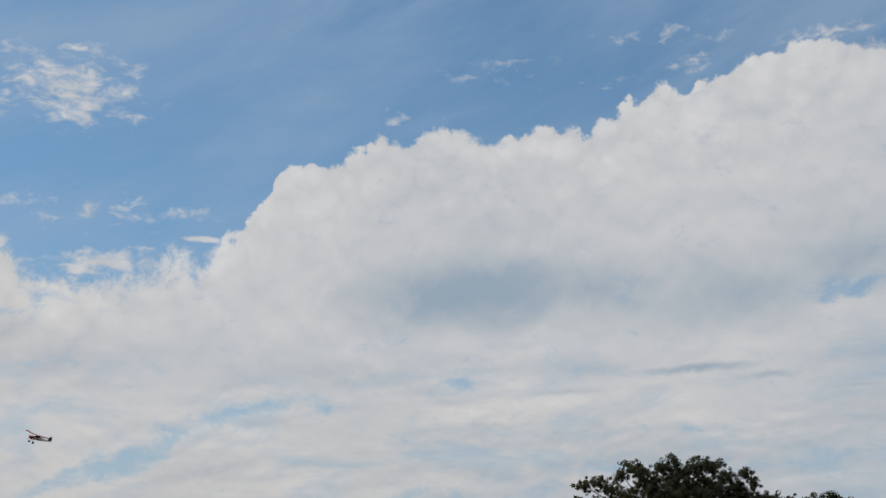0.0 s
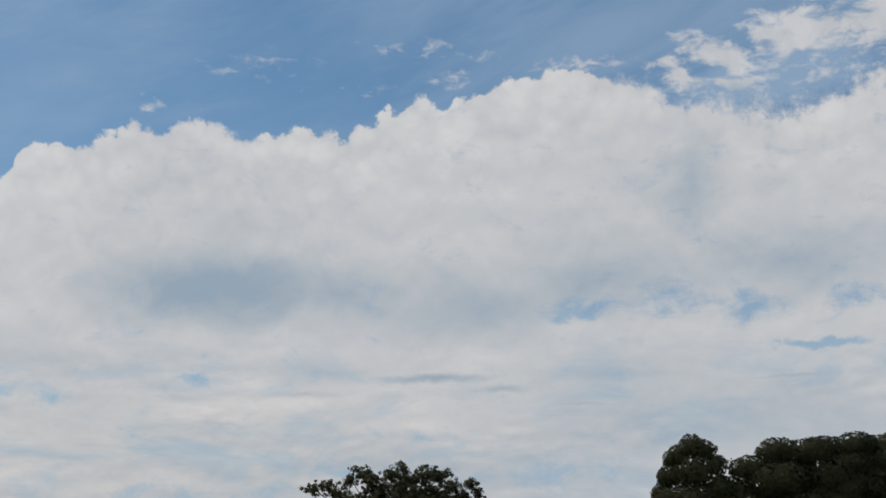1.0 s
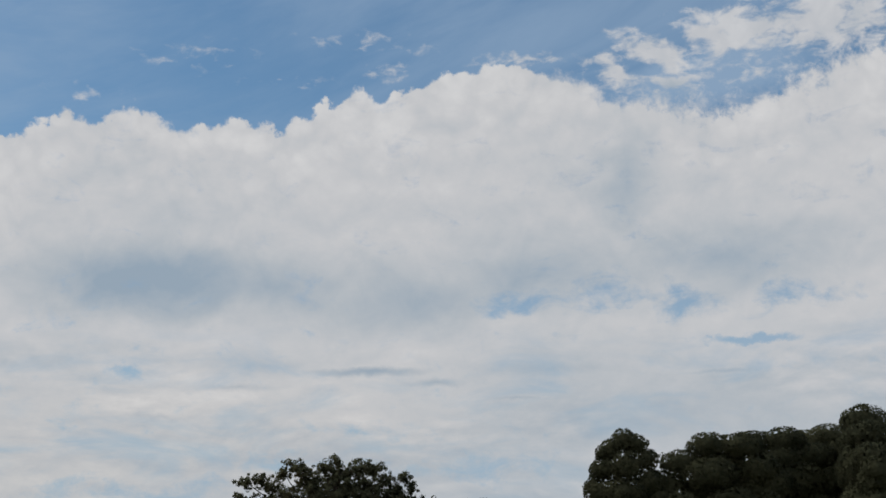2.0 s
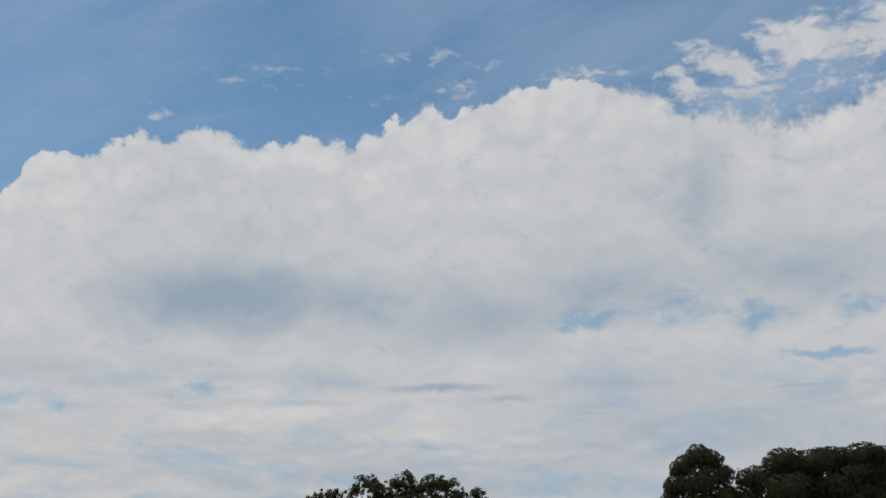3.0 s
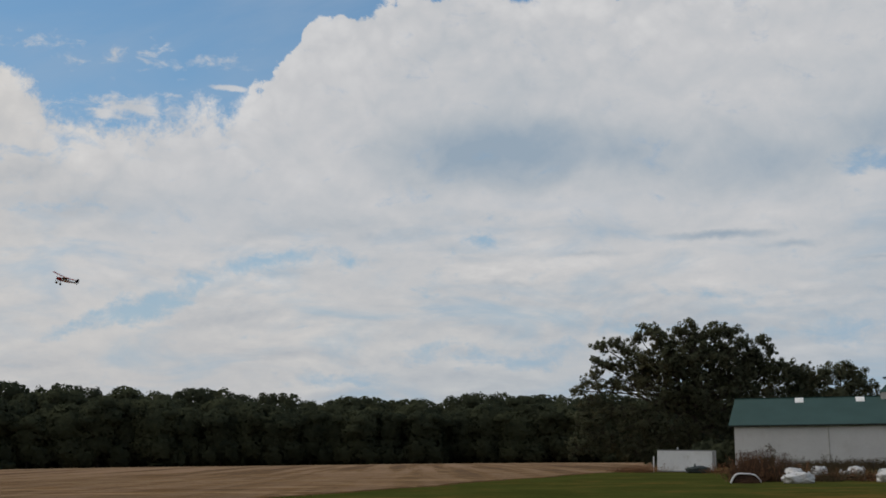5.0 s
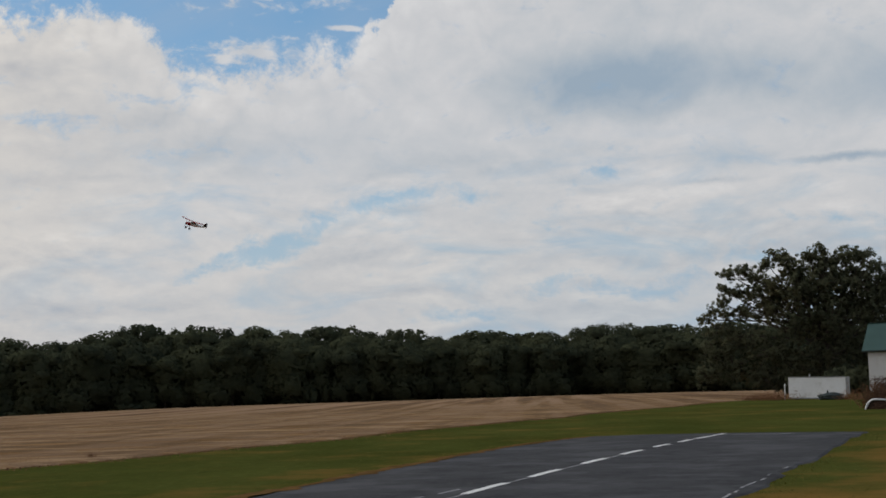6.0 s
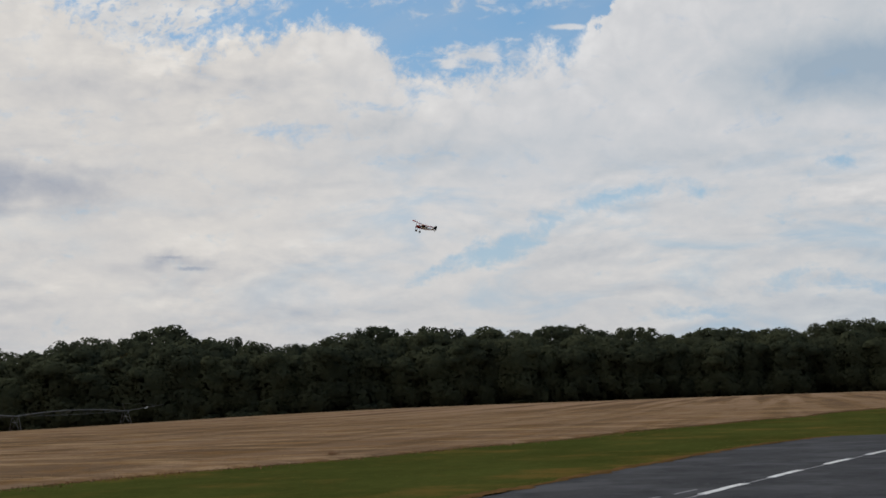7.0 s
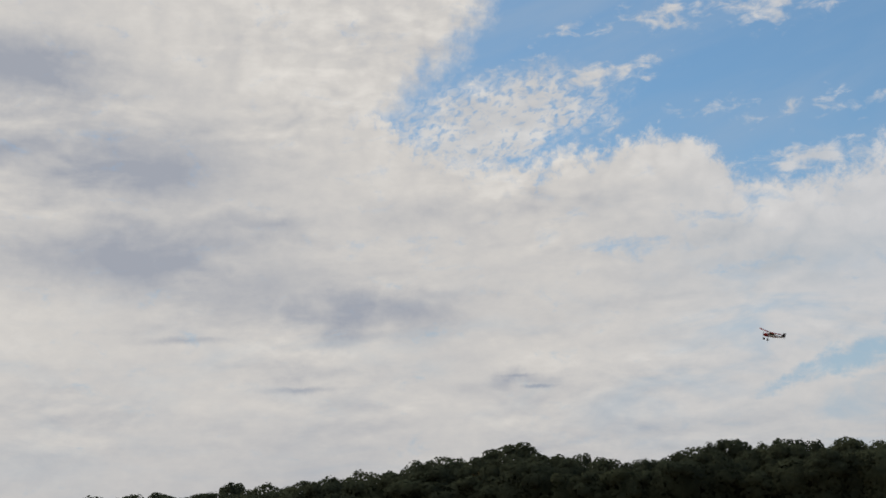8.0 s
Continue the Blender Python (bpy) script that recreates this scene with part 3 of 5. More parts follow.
def earth_border(name, side, sign, s0, s1, seed, width):
    """Bare earth and dead grass in a ragged band beside the asphalt."""
    r = random.Random(seed)
    verts, faces = [], []
    n = int((s1 - s0) / 0.22)
    for i in range(n + 1):
        s = s0 + (s1 - s0) * i / n
        a = side(s)
        w = 0.16 + 0.14 * math.sin(s * 1.3 + seed) * math.sin(s * 0.37) + r.uniform(0.0, 0.22)
        w *= width
        tongue = 0.16 * max(0.0, math.sin(s * 2.3 + seed) * math.sin(s * 0.83) + 0.35 * math.sin(s * 6.1)) + r.uniform(0.0, 0.13)
        verts += [run_at(a - sign * (0.02 + tongue), s, RUN_TOP + 0.004), run_at(a + sign * 0.05, s, 0.036), run_at(a + sign * (0.06 + w), s, 0.030 + r.uniform(0, 0.012)), run_at(a + sign * (0.16 + w), s, -0.012)]
        if i:
            j = 4 * i
            faces += [(j - 4 + q, j - 3 + q, j + 1 + q, j + q) for q in range(3)]
    ob = new(name, mesh_of(name, verts, faces, DIRT))
    return tagged(ob, "ragged strip of bare reddish earth beside the asphalt", "earth", kind="structure")


earth_border("verge_west", lambda s: float(run_left(s)), -1, 12.0, RUN_END - 0.6, 1, 0.75)

DASHES = [(19.7, 22.1), (23.6, 25.8), (27.7, 29.8), (31.4, 33.5), (35.1, 36.9), (38.0, 39.7), (40.3, 42.0), (42.4, 43.2), (43.5, 44.2)]
DASHES = [(19.7 - 3.9 * i, 22.0 - 3.9 * i) for i in range(9, 0, -1)] + DASHES
for a0, a1 in DASHES:
    strip("centre_line_dash", a0, a1, None, 0.17, PAINT)
strip("centre_seam", -60.0, 44.2, None, 0.05, WORN_PAINT, "thin worn line between the dashes", z=0.002)
for a0, a1, c in ((18.5, 19.2, -8.25), (19.7, 20.7, -8.2)):
    strip("old_mark", a0, a1, c, 0.07, WORN_PAINT)
for i, (a0, a1) in enumerate(((17.0, 18.3), (18.6, 19.0), (19.3, 20.1), (20.3, 20.7), (21.2, 22.6), (22.9, 23.3), (24.0, 24.4), (26.0, 26.5))):
    strip("edge_line", a0, a1, RUN_RIGHT - 0.13 + 0.03 * (i % 2), 0.045, WORN_PAINT)
strip("end_mark", 43.3, 43.42, -6.6, 2.4, WORN_PAINT, "faint worn cross line")


# ---- trees ----
def leaves(rng, centres, spread_r, size, per):
    """Small four-cornered leaves, strewn round each centre."""
    c = np.repeat(np.asarray(centres, float), per, 0)
    r = np.repeat(np.asarray(spread_r, float), per, 0)
    d = rng.normal(size=c.shape)
    d /= np.linalg.norm(d, axis=1, keepdims=True)
    c = c + d * r * (rng.random((len(c), 1)) ** 0.3)
    quad = quads(c, unit_rows(d + rng.normal(size=c.shape) * 0.45), size, rng)
    return quad.tolist(), np.arange(len(quad)).reshape(-1, 4).tolist()


def quads(c, n, size, rng):
    """One bent four-cornered leaf at each point of c, square to n."""
    a = np.cross(n, rng.normal(size=c.shape))
    a /= np.linalg.norm(a, axis=1, keepdims=True)
    b = np.cross(n, a)
    s = size * rng.uniform(0.6, 1.4, (len(c), 1))
    n = n * s * 0.25
    return np.stack([c - a * s, c - b * s * 0.75 + n, c + a * s, c + b * s * 0.75 + n], 1).reshape(-1, 3)


def unit_rows(v):
    return v / (np.linalg.norm(v, axis=1, keepdims=True) + 1e-9)


def leaf_shell(rng, lobes, density, size, rough):
    """Leaves all over the outside of the lobes, so many to a square metre, on a lumpy surface."""
    table = np.asarray(lobes, float)
    points, outs = [], []
    for i, (lx, ly, lz, rx, ry, rz) in enumerate(lobes):
        n = int(density * 12.57 * ((rx * ry) ** 1.6 / 3 + (rx * rz) ** 1.6 / 3 + (ry * rz) ** 1.6 / 3) ** (1 / 1.6))
        d = unit_rows(rng.normal(size=(n, 3)))
        wave = np.sin(d @ rng.normal(size=(3, 9)) * 4.2 + rng.uniform(0, 6.28, 9)).sum(1)[:, None] / 9
        r = 0.94 + rough * wave + rng.uniform(-0.10, 0.06, (n, 1))
        points.append(d * r * (rx, ry, rz) + (lx, ly, lz))
        outs.append(unit_rows(d / (rx, ry, rz)))
    p, out = np.vstack(points), np.vstack(outs)
    deep = ((((p[:, None, :] - table[None, :, :3]) / table[None, :, 3:]) ** 2).sum(2) < 0.72).any(1)
    keep = ~deep & (p[:, 2] > 0.15)
    p, out = p[keep], out[keep]
    lie = unit_rows(out + rng.normal(size=p.shape) * 0.38)
    shade = unit_rows(out + rng.normal(size=p.shape) * 0.30)
    verts = quads(p, lie, size, rng)
    return verts.tolist(), np.arange(len(verts)).reshape(-1, 4).tolist(), np.repeat(shade, 4, 0).tolist()


def cores(lobes, share):
    """The close dark inside of each lobe."""
    verts, faces, norms = [], [], []
    for lx, ly, lz, rx, ry, rz in lobes:
        ico = bmesh.new()
        bmesh.ops.create_icosphere(ico, subdivisions=1, radius=1.0)
        unit = np.array([v.co[:] for v in ico.verts])
        tri = np.array([[v.index for v in f.verts] for f in ico.faces])
        ico.free()
        p = unit * share * (rx, ry, rz) + (lx, ly, lz)
        p[:, 2] = np.maximum(p[:, 2], 0.2)
        faces += (tri + len(verts)).tolist()
        verts += p.tolist()
        norms += unit.tolist()
    return verts, faces, norms


def limbs(rng, base, lobes, clumps, girth):
    """Trunk, a limb to each lobe of the crown, and twigs to the clumps."""
    bm = bmesh.new()
    top = max(l[2] for l in lobes)
    fork = Vector((base[0], base[1], base[2] + max(min(l[2] for l in lobes) * 0.6, top * 0.24)))
    rod(bm, base, (base[0], base[1], base[2] + 0.6), girth * 1.45, girth, 9)
    rod(bm, (base[0], base[1], base[2] + 0.5), fork, girth, girth * 0.8, 9)
    lead = Vector((base[0], base[1], top))
    rod(bm, fork - Vector((0, 0, 0.3)), lead, girth * 0.75, girth * 0.15, 7)
    for lx, ly, lz, rx, ry, rz in lobes:
        if lz < top * 0.42 and lx * lx + ly * ly > 9:
            continue
        end = Vector((lx, ly, lz))
        start = fork.lerp(lead, rng.uniform(0.0, 0.35))
        knee = start.lerp(end, 0.5) + Vector((0, 0, rng.uniform(-0.3, 0.6)))
        r = girth * rng.uniform(0.16, 0.28)
        rod(bm, start, knee, r, r * 0.7, 6)
        rod(bm, knee, end, r * 0.75, r * 0.35, 5)
    for cx, cy, cz, i in clumps:
        start = Vector(lobes[i][:3])
        rod(bm, start, (cx, cy, cz), girth * 0.10, girth * 0.03, 4)
    return bm


def tree_parts(name, label, lobes, seed, leaf_mat, leaf_size, clump_r, clumps_each, per, girth, group="", twigs=True, core=0.0, shell=0.35, cover=None, whole=0.0, stray=0.0):
    """A tree at the origin: trunk with limbs, and a crown of leaf clumps spread over its lobes."""
    rng = np.random.default_rng(seed)
    centres, radii, marks = [], [], []
    for i, (lx, ly, lz, rx, ry, rz) in enumerate(lobes):
        for _ in range(max(4, int(clumps_each * (rx * ry * rz) ** 0.6))):
            d = rng.normal(size=3)
            d /= np.linalg.norm(d)
            q = rng.random() ** shell * 0.92
            if stray and rng.random() < stray:
                q = rng.uniform(0.95, 1.35)
            p = (lx + d[0] * rx * q, ly + d[1] * ry * q, max(0.4, lz + d[2] * rz * q))
            centres.append(p)
            radii.append([clump_r * rng.uniform(0.6, 1.3)] * 3)
            marks.append((*p, i))
    ob = thing(name, label, "tree", group)
    part("trunk", limbs(rng, (0, 0, -0.3), lobes, marks[::2] if twigs else [], girth), BARK, ob)
    verts, faces = leaves(rng, centres, radii, leaf_size, per)
    # the leaves shade as the clump and the lobe that they lie on
    at = np.asarray(verts)
    lobe = np.repeat([lobes[m[3]][:3] for m in marks], per * 4, 0)
    clump = np.repeat(centres, per * 4, 0)
    out = at - lobe
    out /= np.linalg.norm(out, axis=1, keepdims=True) + 1e-6
    near = at - clump
    near /= np.linalg.norm(near, axis=1, keepdims=True) + 1e-6
    norms = (out * 0.55 + near * 0.45 + (0, 0, 0.12)).tolist()
    if core:
        inside = [cores(lobes, core)]
        if cover:
            inside.append(leaf_shell(rng, lobes, *cover))
        for v2, f2, n2 in inside:
            faces += [tuple(i + len(verts) for i in f) for f in f2]
            verts += v2
            norms += n2
    if whole:
        # a dense crown shades as one form more than lobe by lobe
        at, top = np.asarray(verts), max(l[2] + l[5] for l in lobes)
        axis = np.stack([at[:, 0], at[:, 1], (at[:, 2] - top * 0.40) * 0.8], 1)
        norms = unit_rows(unit_rows(np.asarray(norms)) * (1 - whole) + unit_rows(axis) * whole).tolist()
    me = mesh_of("crown", verts, faces, leaf_mat, True)
    me.normals_split_custom_set_from_vertices(norms)
    part("crown", me, leaf_mat, ob)
    return ob


def forest_lobes(seed, h, w):
    """Lobes for a woodland tree: one broad dome, lesser domes breaking out of it, and a leafy skirt to the ground."""
    rng = random.Random(seed)
    lean = rng.uniform(-0.6, 0.6)
    rows = [(lean, 0, h * 0.60, w * 0.40, w * 0.40, h * 0.33), (lean * 0.5, 0, h * 0.30, w * 0.38, w * 0.38, h * 0.24)]
    for i in range(rng.randint(5, 7)):
        t, up = rng.uniform(0, 6.283), rng.uniform(0.55, 0.86)
        rr = w * 0.42 * math.sqrt(max(0.05, 1 - ((up - 0.52) / 0.42) ** 2))
        big = rng.uniform(0.13, 0.22)
        rows.append((lean + math.cos(t) * rr, math.sin(t) * rr, h * up, w * big, w * big, h * big * 0.5))
    for i in range(4):
        t = 1.571 * i + rng.uniform(0, 1)
        rows.append((math.cos(t) * w * 0.34, math.sin(t) * w * 0.34, h * rng.uniform(0.10, 0.24), w * 0.22, w * 0.22, h * rng.uniform(0.15, 0.22)))
    return rows


# skyline of the far wood: az, degrees up
SKYLINE = [(48, 1.6), (41.5, 1.75), (38.8, 1.9), (37, 2.0), (35.3, 2.3), (32, 2.5), (30, 2.8), (27.7, 3.1), (24.7, 3.1), (22.9, 3.0), (20.4, 2.7),
           (19.1, 3.0), (18.2, 3.2), (16.1, 3.0), (13.5, 2.95), (10.9, 3.1), (8.4, 2.75), (6.2, 2.5), (2.2, 2.6), (-1.6, 2.6), (-4.8, 2.65), (-7, 2.6), (-24, 2.6)]
SKY_A, SKY_E = np.array(SKYLINE[::-1]).T


def skyline(a):
    return float(np.interp(a, SKY_A, SKY_E)) + 0.22 + 0.05 * float(smoothstep(22, 27, a))


def wood_distance(a):
    return 312 + 75 * float(smoothstep(18, 44, a))


WOOD = []
for i in range(9):
    h0, w0 = 18.0, (10.5, 12.5, 9.0, 11.5, 13.5, 10.0, 12.0, 8.5, 11.0)[i]
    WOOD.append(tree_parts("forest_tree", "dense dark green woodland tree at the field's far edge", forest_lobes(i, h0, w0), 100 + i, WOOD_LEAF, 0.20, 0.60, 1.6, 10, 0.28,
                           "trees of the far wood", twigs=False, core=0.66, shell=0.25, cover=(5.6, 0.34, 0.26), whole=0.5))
gold = tree_parts("forest_tree", "woodland tree turning yellow at the field's far edge", forest_lobes(50, 18.0, 7.5), 150, GOLD_LEAF, 0.20, 0.8, 4.0, 24, 0.25, "trees of the far wood", twigs=False, core=0.7, shell=0.15, cover=(5.3, 0.34, 0.15))
rng = random.Random(12)
first_used = set()


def plant(source, at, scale_xy, scale_z, turn):
    m = Matrix.Translation(at) @ pose(0, 0, 0, 0, 0, turn) @ Matrix.Diagonal((scale_xy, scale_xy, scale_z, 1))
    if source not in first_used:
        first_used.add(source)
        source.matrix_basis = m
        return source
    keep = source.scale.copy()
    source.scale = (1, 1, 1)
    made = copy_thing(source, m)
    source.scale = keep
    return made


for row, (back, low, high, gap) in enumerate(((0, 0.66, 0.90, 7.6), (9, 0.80, 0.96, 8.6), (20, 0.88, 1.05, 6.8))):
    a = 47.0
    while a > -23:
        d = wood_distance(a) + back + rng.uniform(-2.5, 2.5)
        at = on_ground(a, d)
        want = (1.7 + d * math.tan(radians(skyline(a))) - at.z) * rng.uniform(low, high)
        s = want / 17.05
        plant(WOOD[rng.randrange(len(WOOD))], at, s * (rng.uniform(1.05, 1.55) if row < 2 else rng.uniform(0.65, 1.15)), s, rng.uniform(0, 360))
        a -= math.degrees(gap * rng.uniform(0.75, 1.25) / d)
# a few that stand out of the skyline
for a, e, w in ((18.15, 3.62, 0.45), (12.1, 3.3, 0.5), (7.6, 3.0, 0.5), (5.4, 2.95, 0.45), (-3.9, 2.95, 0.5), (20.9, 3.05, 0.5), (14.6, 3.2, 0.45), (16.0, 3.12, 0.7), (10.9, 3.2, 1.2), (22.9, 3.16, 0.75), (24.8, 3.25, 1.0), (27.8, 3.22, 1.1), (13.2, 3.12, 0.6), (35.2, 2.36, 0.9), (31.9, 2.58, 0.7), (2.0, 2.85, 1.3), (3.2, 2.8, 1.2), (4.6, 2.72, 1.3), (6.8, 2.75, 1.2), (-5.2, 2.8, 1.2), (8.6, 2.95, 1.1), (0.3, 2.78, 1.1), (-2.5, 2.78, 0.8)):
    d = wood_distance(a) + 14
    at = on_ground(a, d)
    s = (1.7 + d * math.tan(radians(e)) - at.z) / 18.6
    plant(WOOD[rng.randrange(len(WOOD))], at, s * w, s, rng.uniform(0, 360))
at = on_ground(28.4, wood_distance(28.4) + 4)
plant(gold, at, 0.62, 1.14, 40)

# undergrowth along the wood's foot, and tall filler bushes hidden behind the trees
bush_src = tree_parts("bush", "dark green bush at the wood's edge, some added to fill gaps", [(0, 0, 1.3, 2.4, 2.0, 1.4), (2.2, 0.3, 1.0, 1.8, 1.6, 1.1), (-2.0, -0.2, 1.1, 1.8, 1.7, 1.2)], 300, WOOD_LEAF, 0.22, 0.7, 2.0, 10, 0.08, "bushes along the wood", twigs=False, core=0.7, shell=0.15, cover=(7.0, 0.32, 0.15))
bush_src["category"] = "bush"
a = 46.0
while a > -12:
    d = wood_distance(a) - rng.uniform(4, 7)
    if rng.random() < 0.45:
        plant(bush_src, on_ground(a, d + rng.uniform(0, 4)), rng.uniform(0.6, 1.4), rng.uniform(0.5, 1.9), rng.uniform(0, 360))
    # added filler, stretched tall behind the trees to block sky light between them
    plant(bush_src, on_ground(a + 0.3, d + 36), rng.uniform(1.9, 2.4), rng.uniform(5.0, 5.7), rng.uniform(0, 360))
    a -= math.degrees(4.6 * rng.uniform(0.8, 1.3) / d)

# more bushes added under and behind the oak, closing gaps and sky holes
for a, d, s, z in ((-13.3, 158, 0.7, 0.9), (-13.75, 161, 0.8, 1.2), (-14.1, 166, 0.8, 1.0), (-13.0, 163, 0.9, 1.3), (-12.2, 184, 1.2, 2.4), (-12.9, 186, 1.2, 2.2), (-11.4, 186, 1.3, 2.2), (-13.6, 188, 1.2, 2.2)):
    plant(bush_src, on_ground(a, d), s, z, 40 * d)

# the big oak between the trailer and the barn; lobes are metres east, north, up from its foot
OAK = [(-1.6, 0, 16.5, 1.3, 2.0, 1.1), (-0.3, 0.2, 17.3, 0.8, 1.3, 0.6), (0.8, 0.3, 15.9, 1.5, 2.2, 1.1), (2.7, 0, 16.5, 1.6, 2.2, 1.1), (4.5, 0.2, 16.2, 1.3, 2.0, 1.0), (5.6, 0.3, 15.1, 0.9, 1.6, 0.7), (7.7, 0.2, 15.1, 1.0, 1.6, 0.7),
       (8.5, 0.2, 13.9, 0.7, 1.3, 0.8), (6.7, 0.4, 13.6, 0.9, 1.5, 0.6), (-5.1, 0, 16.7, 1.3, 1.9, 0.9), (-6.4, 0.2, 15.9, 1.1, 1.7, 0.9), (-4.0, 0, 15.6, 1.2, 2, 1.0)]
OAK_B = [(-3.2, 0.2, 14.8, 1.1, 2, 1.0), (-10.7, 0.2, 14.8, 1.2, 1.7, 0.8), (-9.1, 0, 15.1, 1.1, 1.7, 0.8), (-8.0, 0.2, 14.2, 1.1, 1.8, 0.8), (-11.5, 0.2, 13.1, 0.8, 1.4, 0.8), (-10.1, 0.4, 12.5, 1.1, 1.8, 0.9), (-11.8, 0.2, 11.4, 0.9, 1.5, 0.8),
       (-8.5, 0.2, 12.2, 1.5, 2.2, 1.3), (-12.8, 0.2, 10.3, 0.9, 1.4, 0.6), (-11.2, 0.2, 10.0, 1.1, 1.6, 0.7), (-13.9, 0.2, 9.4, 0.7, 1.2, 0.5), (-9.3, 0.2, 10.0, 1.5, 2.0, 0.9)]
OAK_C = [(-6.1, -0.3, 13.1, 1.7, 2.4, 1.5), (-3.2, -0.6, 12.0, 2.1, 2.8, 2.1), (-0.0, -0.8, 13.1, 2.5, 3.0, 2.4), (3.2, -0.6, 13.1, 2.4, 2.8, 2.1), (6.1, 0.2, 12.2, 2.0, 2.4, 1.3), (8.5, 0.4, 11.7, 1.7, 2.2, 1.1), (10.4, 0.6, 10.8, 1.6, 2.2, 1.1),
       (11.8, 1.0, 9.4, 1.5, 2.0, 1.3), (-6.4, -0.4, 10.0, 2.3, 2.6, 1.8), (-3.5, -1.0, 8.6, 2.7, 3.0, 2.4), (0.5, -1.0, 8.6, 3.1, 3.2, 2.8), (4.3, -0.4, 9.2, 2.8, 3.0, 2.5), (8.0, 0.4, 8.9, 2.5, 2.6, 2.0), (10.4, 0.8, 7.8, 2.3, 2.4, 2.0)]
OAK_D = [(-11.8, 0.2, 7.8, 2.0, 2.0, 1.4), (-9.3, -0.6, 6.6, 2.4, 2.4, 1.8), (-12.8, 0.4, 5.8, 1.9, 2.2, 1.7), (-10.7, 0, 3.6, 2.3, 2.2, 2.0), (-6.1, -1.2, 5.2, 2.7, 2.6, 2.1), (-7.5, -0.6, 2.5, 2.4, 2.2, 1.8), (-3.5, -1.2, 3.9, 2.4, 2.4, 2.1),
       (-0.3, -0.8, 4.4, 2.7, 2.6, 2.5), (2.9, 0, 5.0, 2.4, 2.4, 2.2), (-13.4, 0.4, 2.7, 2.0, 2.0, 1.5), (-4.5, -0.4, 1.3, 1.7, 1.8, 1.3), (4.8, 0.6, 5.5, 2.0, 2.2, 2.1)]
# the close middle of the crown
OAK_E = [(0.8, 1.2, 14.2, 3.4, 2.4, 1.6), (-3.0, 1.2, 13.6, 2.6, 2.2, 1.8), (4.2, 1.2, 14.0, 2.4, 2.2, 1.6), (-1.8, 0.6, 11.4, 3.4, 2.6, 2.2), (2.2, 0.6, 11.2, 3.6, 2.6, 2.2), (6.0, 1.2, 10.8, 3.0, 2.4, 1.9),
         (-5.6, 1.0, 11.6, 2.6, 2.2, 1.8), (8.8, 1.0, 11.8, 2.2, 2.0, 1.3), (11.2, 1.2, 11.2, 2.0, 2.0, 1.3), (13.4, 1.4, 9.9, 2.0, 2.0, 1.6), (0.4, 0.4, 9.2, 5.0, 2.8, 2.2), (6.6, 0.8, 13.2, 1.8, 1.8, 0.9), (-0.6, 0.8, 15.4, 1.6, 1.8, 1.0)]
oak = tree_parts("oak_tree", "big spreading oak with browning leaves behind the trailer", OAK + OAK_B + OAK_C + OAK_D + OAK_E, 7, OAK_LEAF, 0.115, 0.30, 25.0, 22, 0.55, core=0.36, whole=0.35, stray=0.22)
oak.matrix_basis = Matrix.Translation(on_ground(-12.5, 168)) @ pose(0, 0, 0, 0, 0, -12.5) @ Matrix.Diagonal((1.10, 1.0, 1.05, 1))

# trees behind the barn
SMALL = [(-4.4, 0.2, 10.8, 1.8, 1.8, 1.5), (-5.4, 0.3, 8.6, 1.8, 1.8, 1.8), (1.4, 0, 11.6, 2.0, 2.0, 1.6), (0.5, 0.8, 8.0, 4.0, 2.2, 2.6), (0, 0, 12.0, 2.2, 2.2, 1.6), (-2.4, 0, 11.4, 2.0, 2.0, 1.4), (2.6, 0.3, 10.4, 2.2, 2.0, 1.6), (-3.6, 0.4, 9.0, 2.4, 2.0, 1.8), (0, -1, 9.2, 3.0, 2.4, 2.2), (3.8, 0, 8.0, 2.4, 2.0, 2.0), (4.8, 0, 6.2, 1.8, 1.8, 1.8), (-1, -1, 6.0, 3.4, 2.4, 2.2)]
t = tree_parts("tree", "round leafy tree with browning edges behind the barn roof", SMALL, 21, OAK_LEAF, 0.14, 0.75, 5.6, 62, 0.35, core=0.36, whole=0.35, stray=0.12)
t.matrix_basis = Matrix.Translation(on_ground(-18.5, 205)) @ pose(0, 0, 0, 0, 0, -18) @ Matrix.Diagonal((1.16, 1.12, 1.17, 1))
UPRIGHT = [(-2.9, 0, 18.6, 1.1, 1.4, 1.2), (-3.8, 0, 16.4, 1.1, 1.4, 1.3), (-4.5, 0, 14.4, 1.1, 1.4, 1.3), (-0.2, 0, 20.2, 1.8, 1.8, 1.6), (1.3, 0, 19.6, 1.7, 1.6, 1.5), (-1.9, 0, 19.0, 1.5, 1.6, 1.5), (2.5, 0.2, 17.6, 1.8, 1.6, 1.6), (-2.6, 0, 16.6, 2.0, 1.8, 1.8), (0.2, -0.6, 16.8, 2.8, 2.2, 2.2),
           (2.6, 0, 14.6, 2.4, 2.0, 2.0), (-3.6, 0, 13.6, 2.2, 2.0, 1.8), (-0.5, -0.8, 13.2, 3.2, 2.4, 2.4), (-4.2, 0, 11.0, 2.4, 2.0, 1.8), (0.5, -1, 9.5, 3.8, 2.6, 2.6), (2.8, -1, 6.5, 3.0, 2.2, 2.2), (0, 0.8, 12.0, 3.2, 2.4, 4.0), (4.0, 0, 12.6, 1.7, 1.8, 1.6), (4.6, 0, 9.6, 2.0, 2.0, 2.0)]
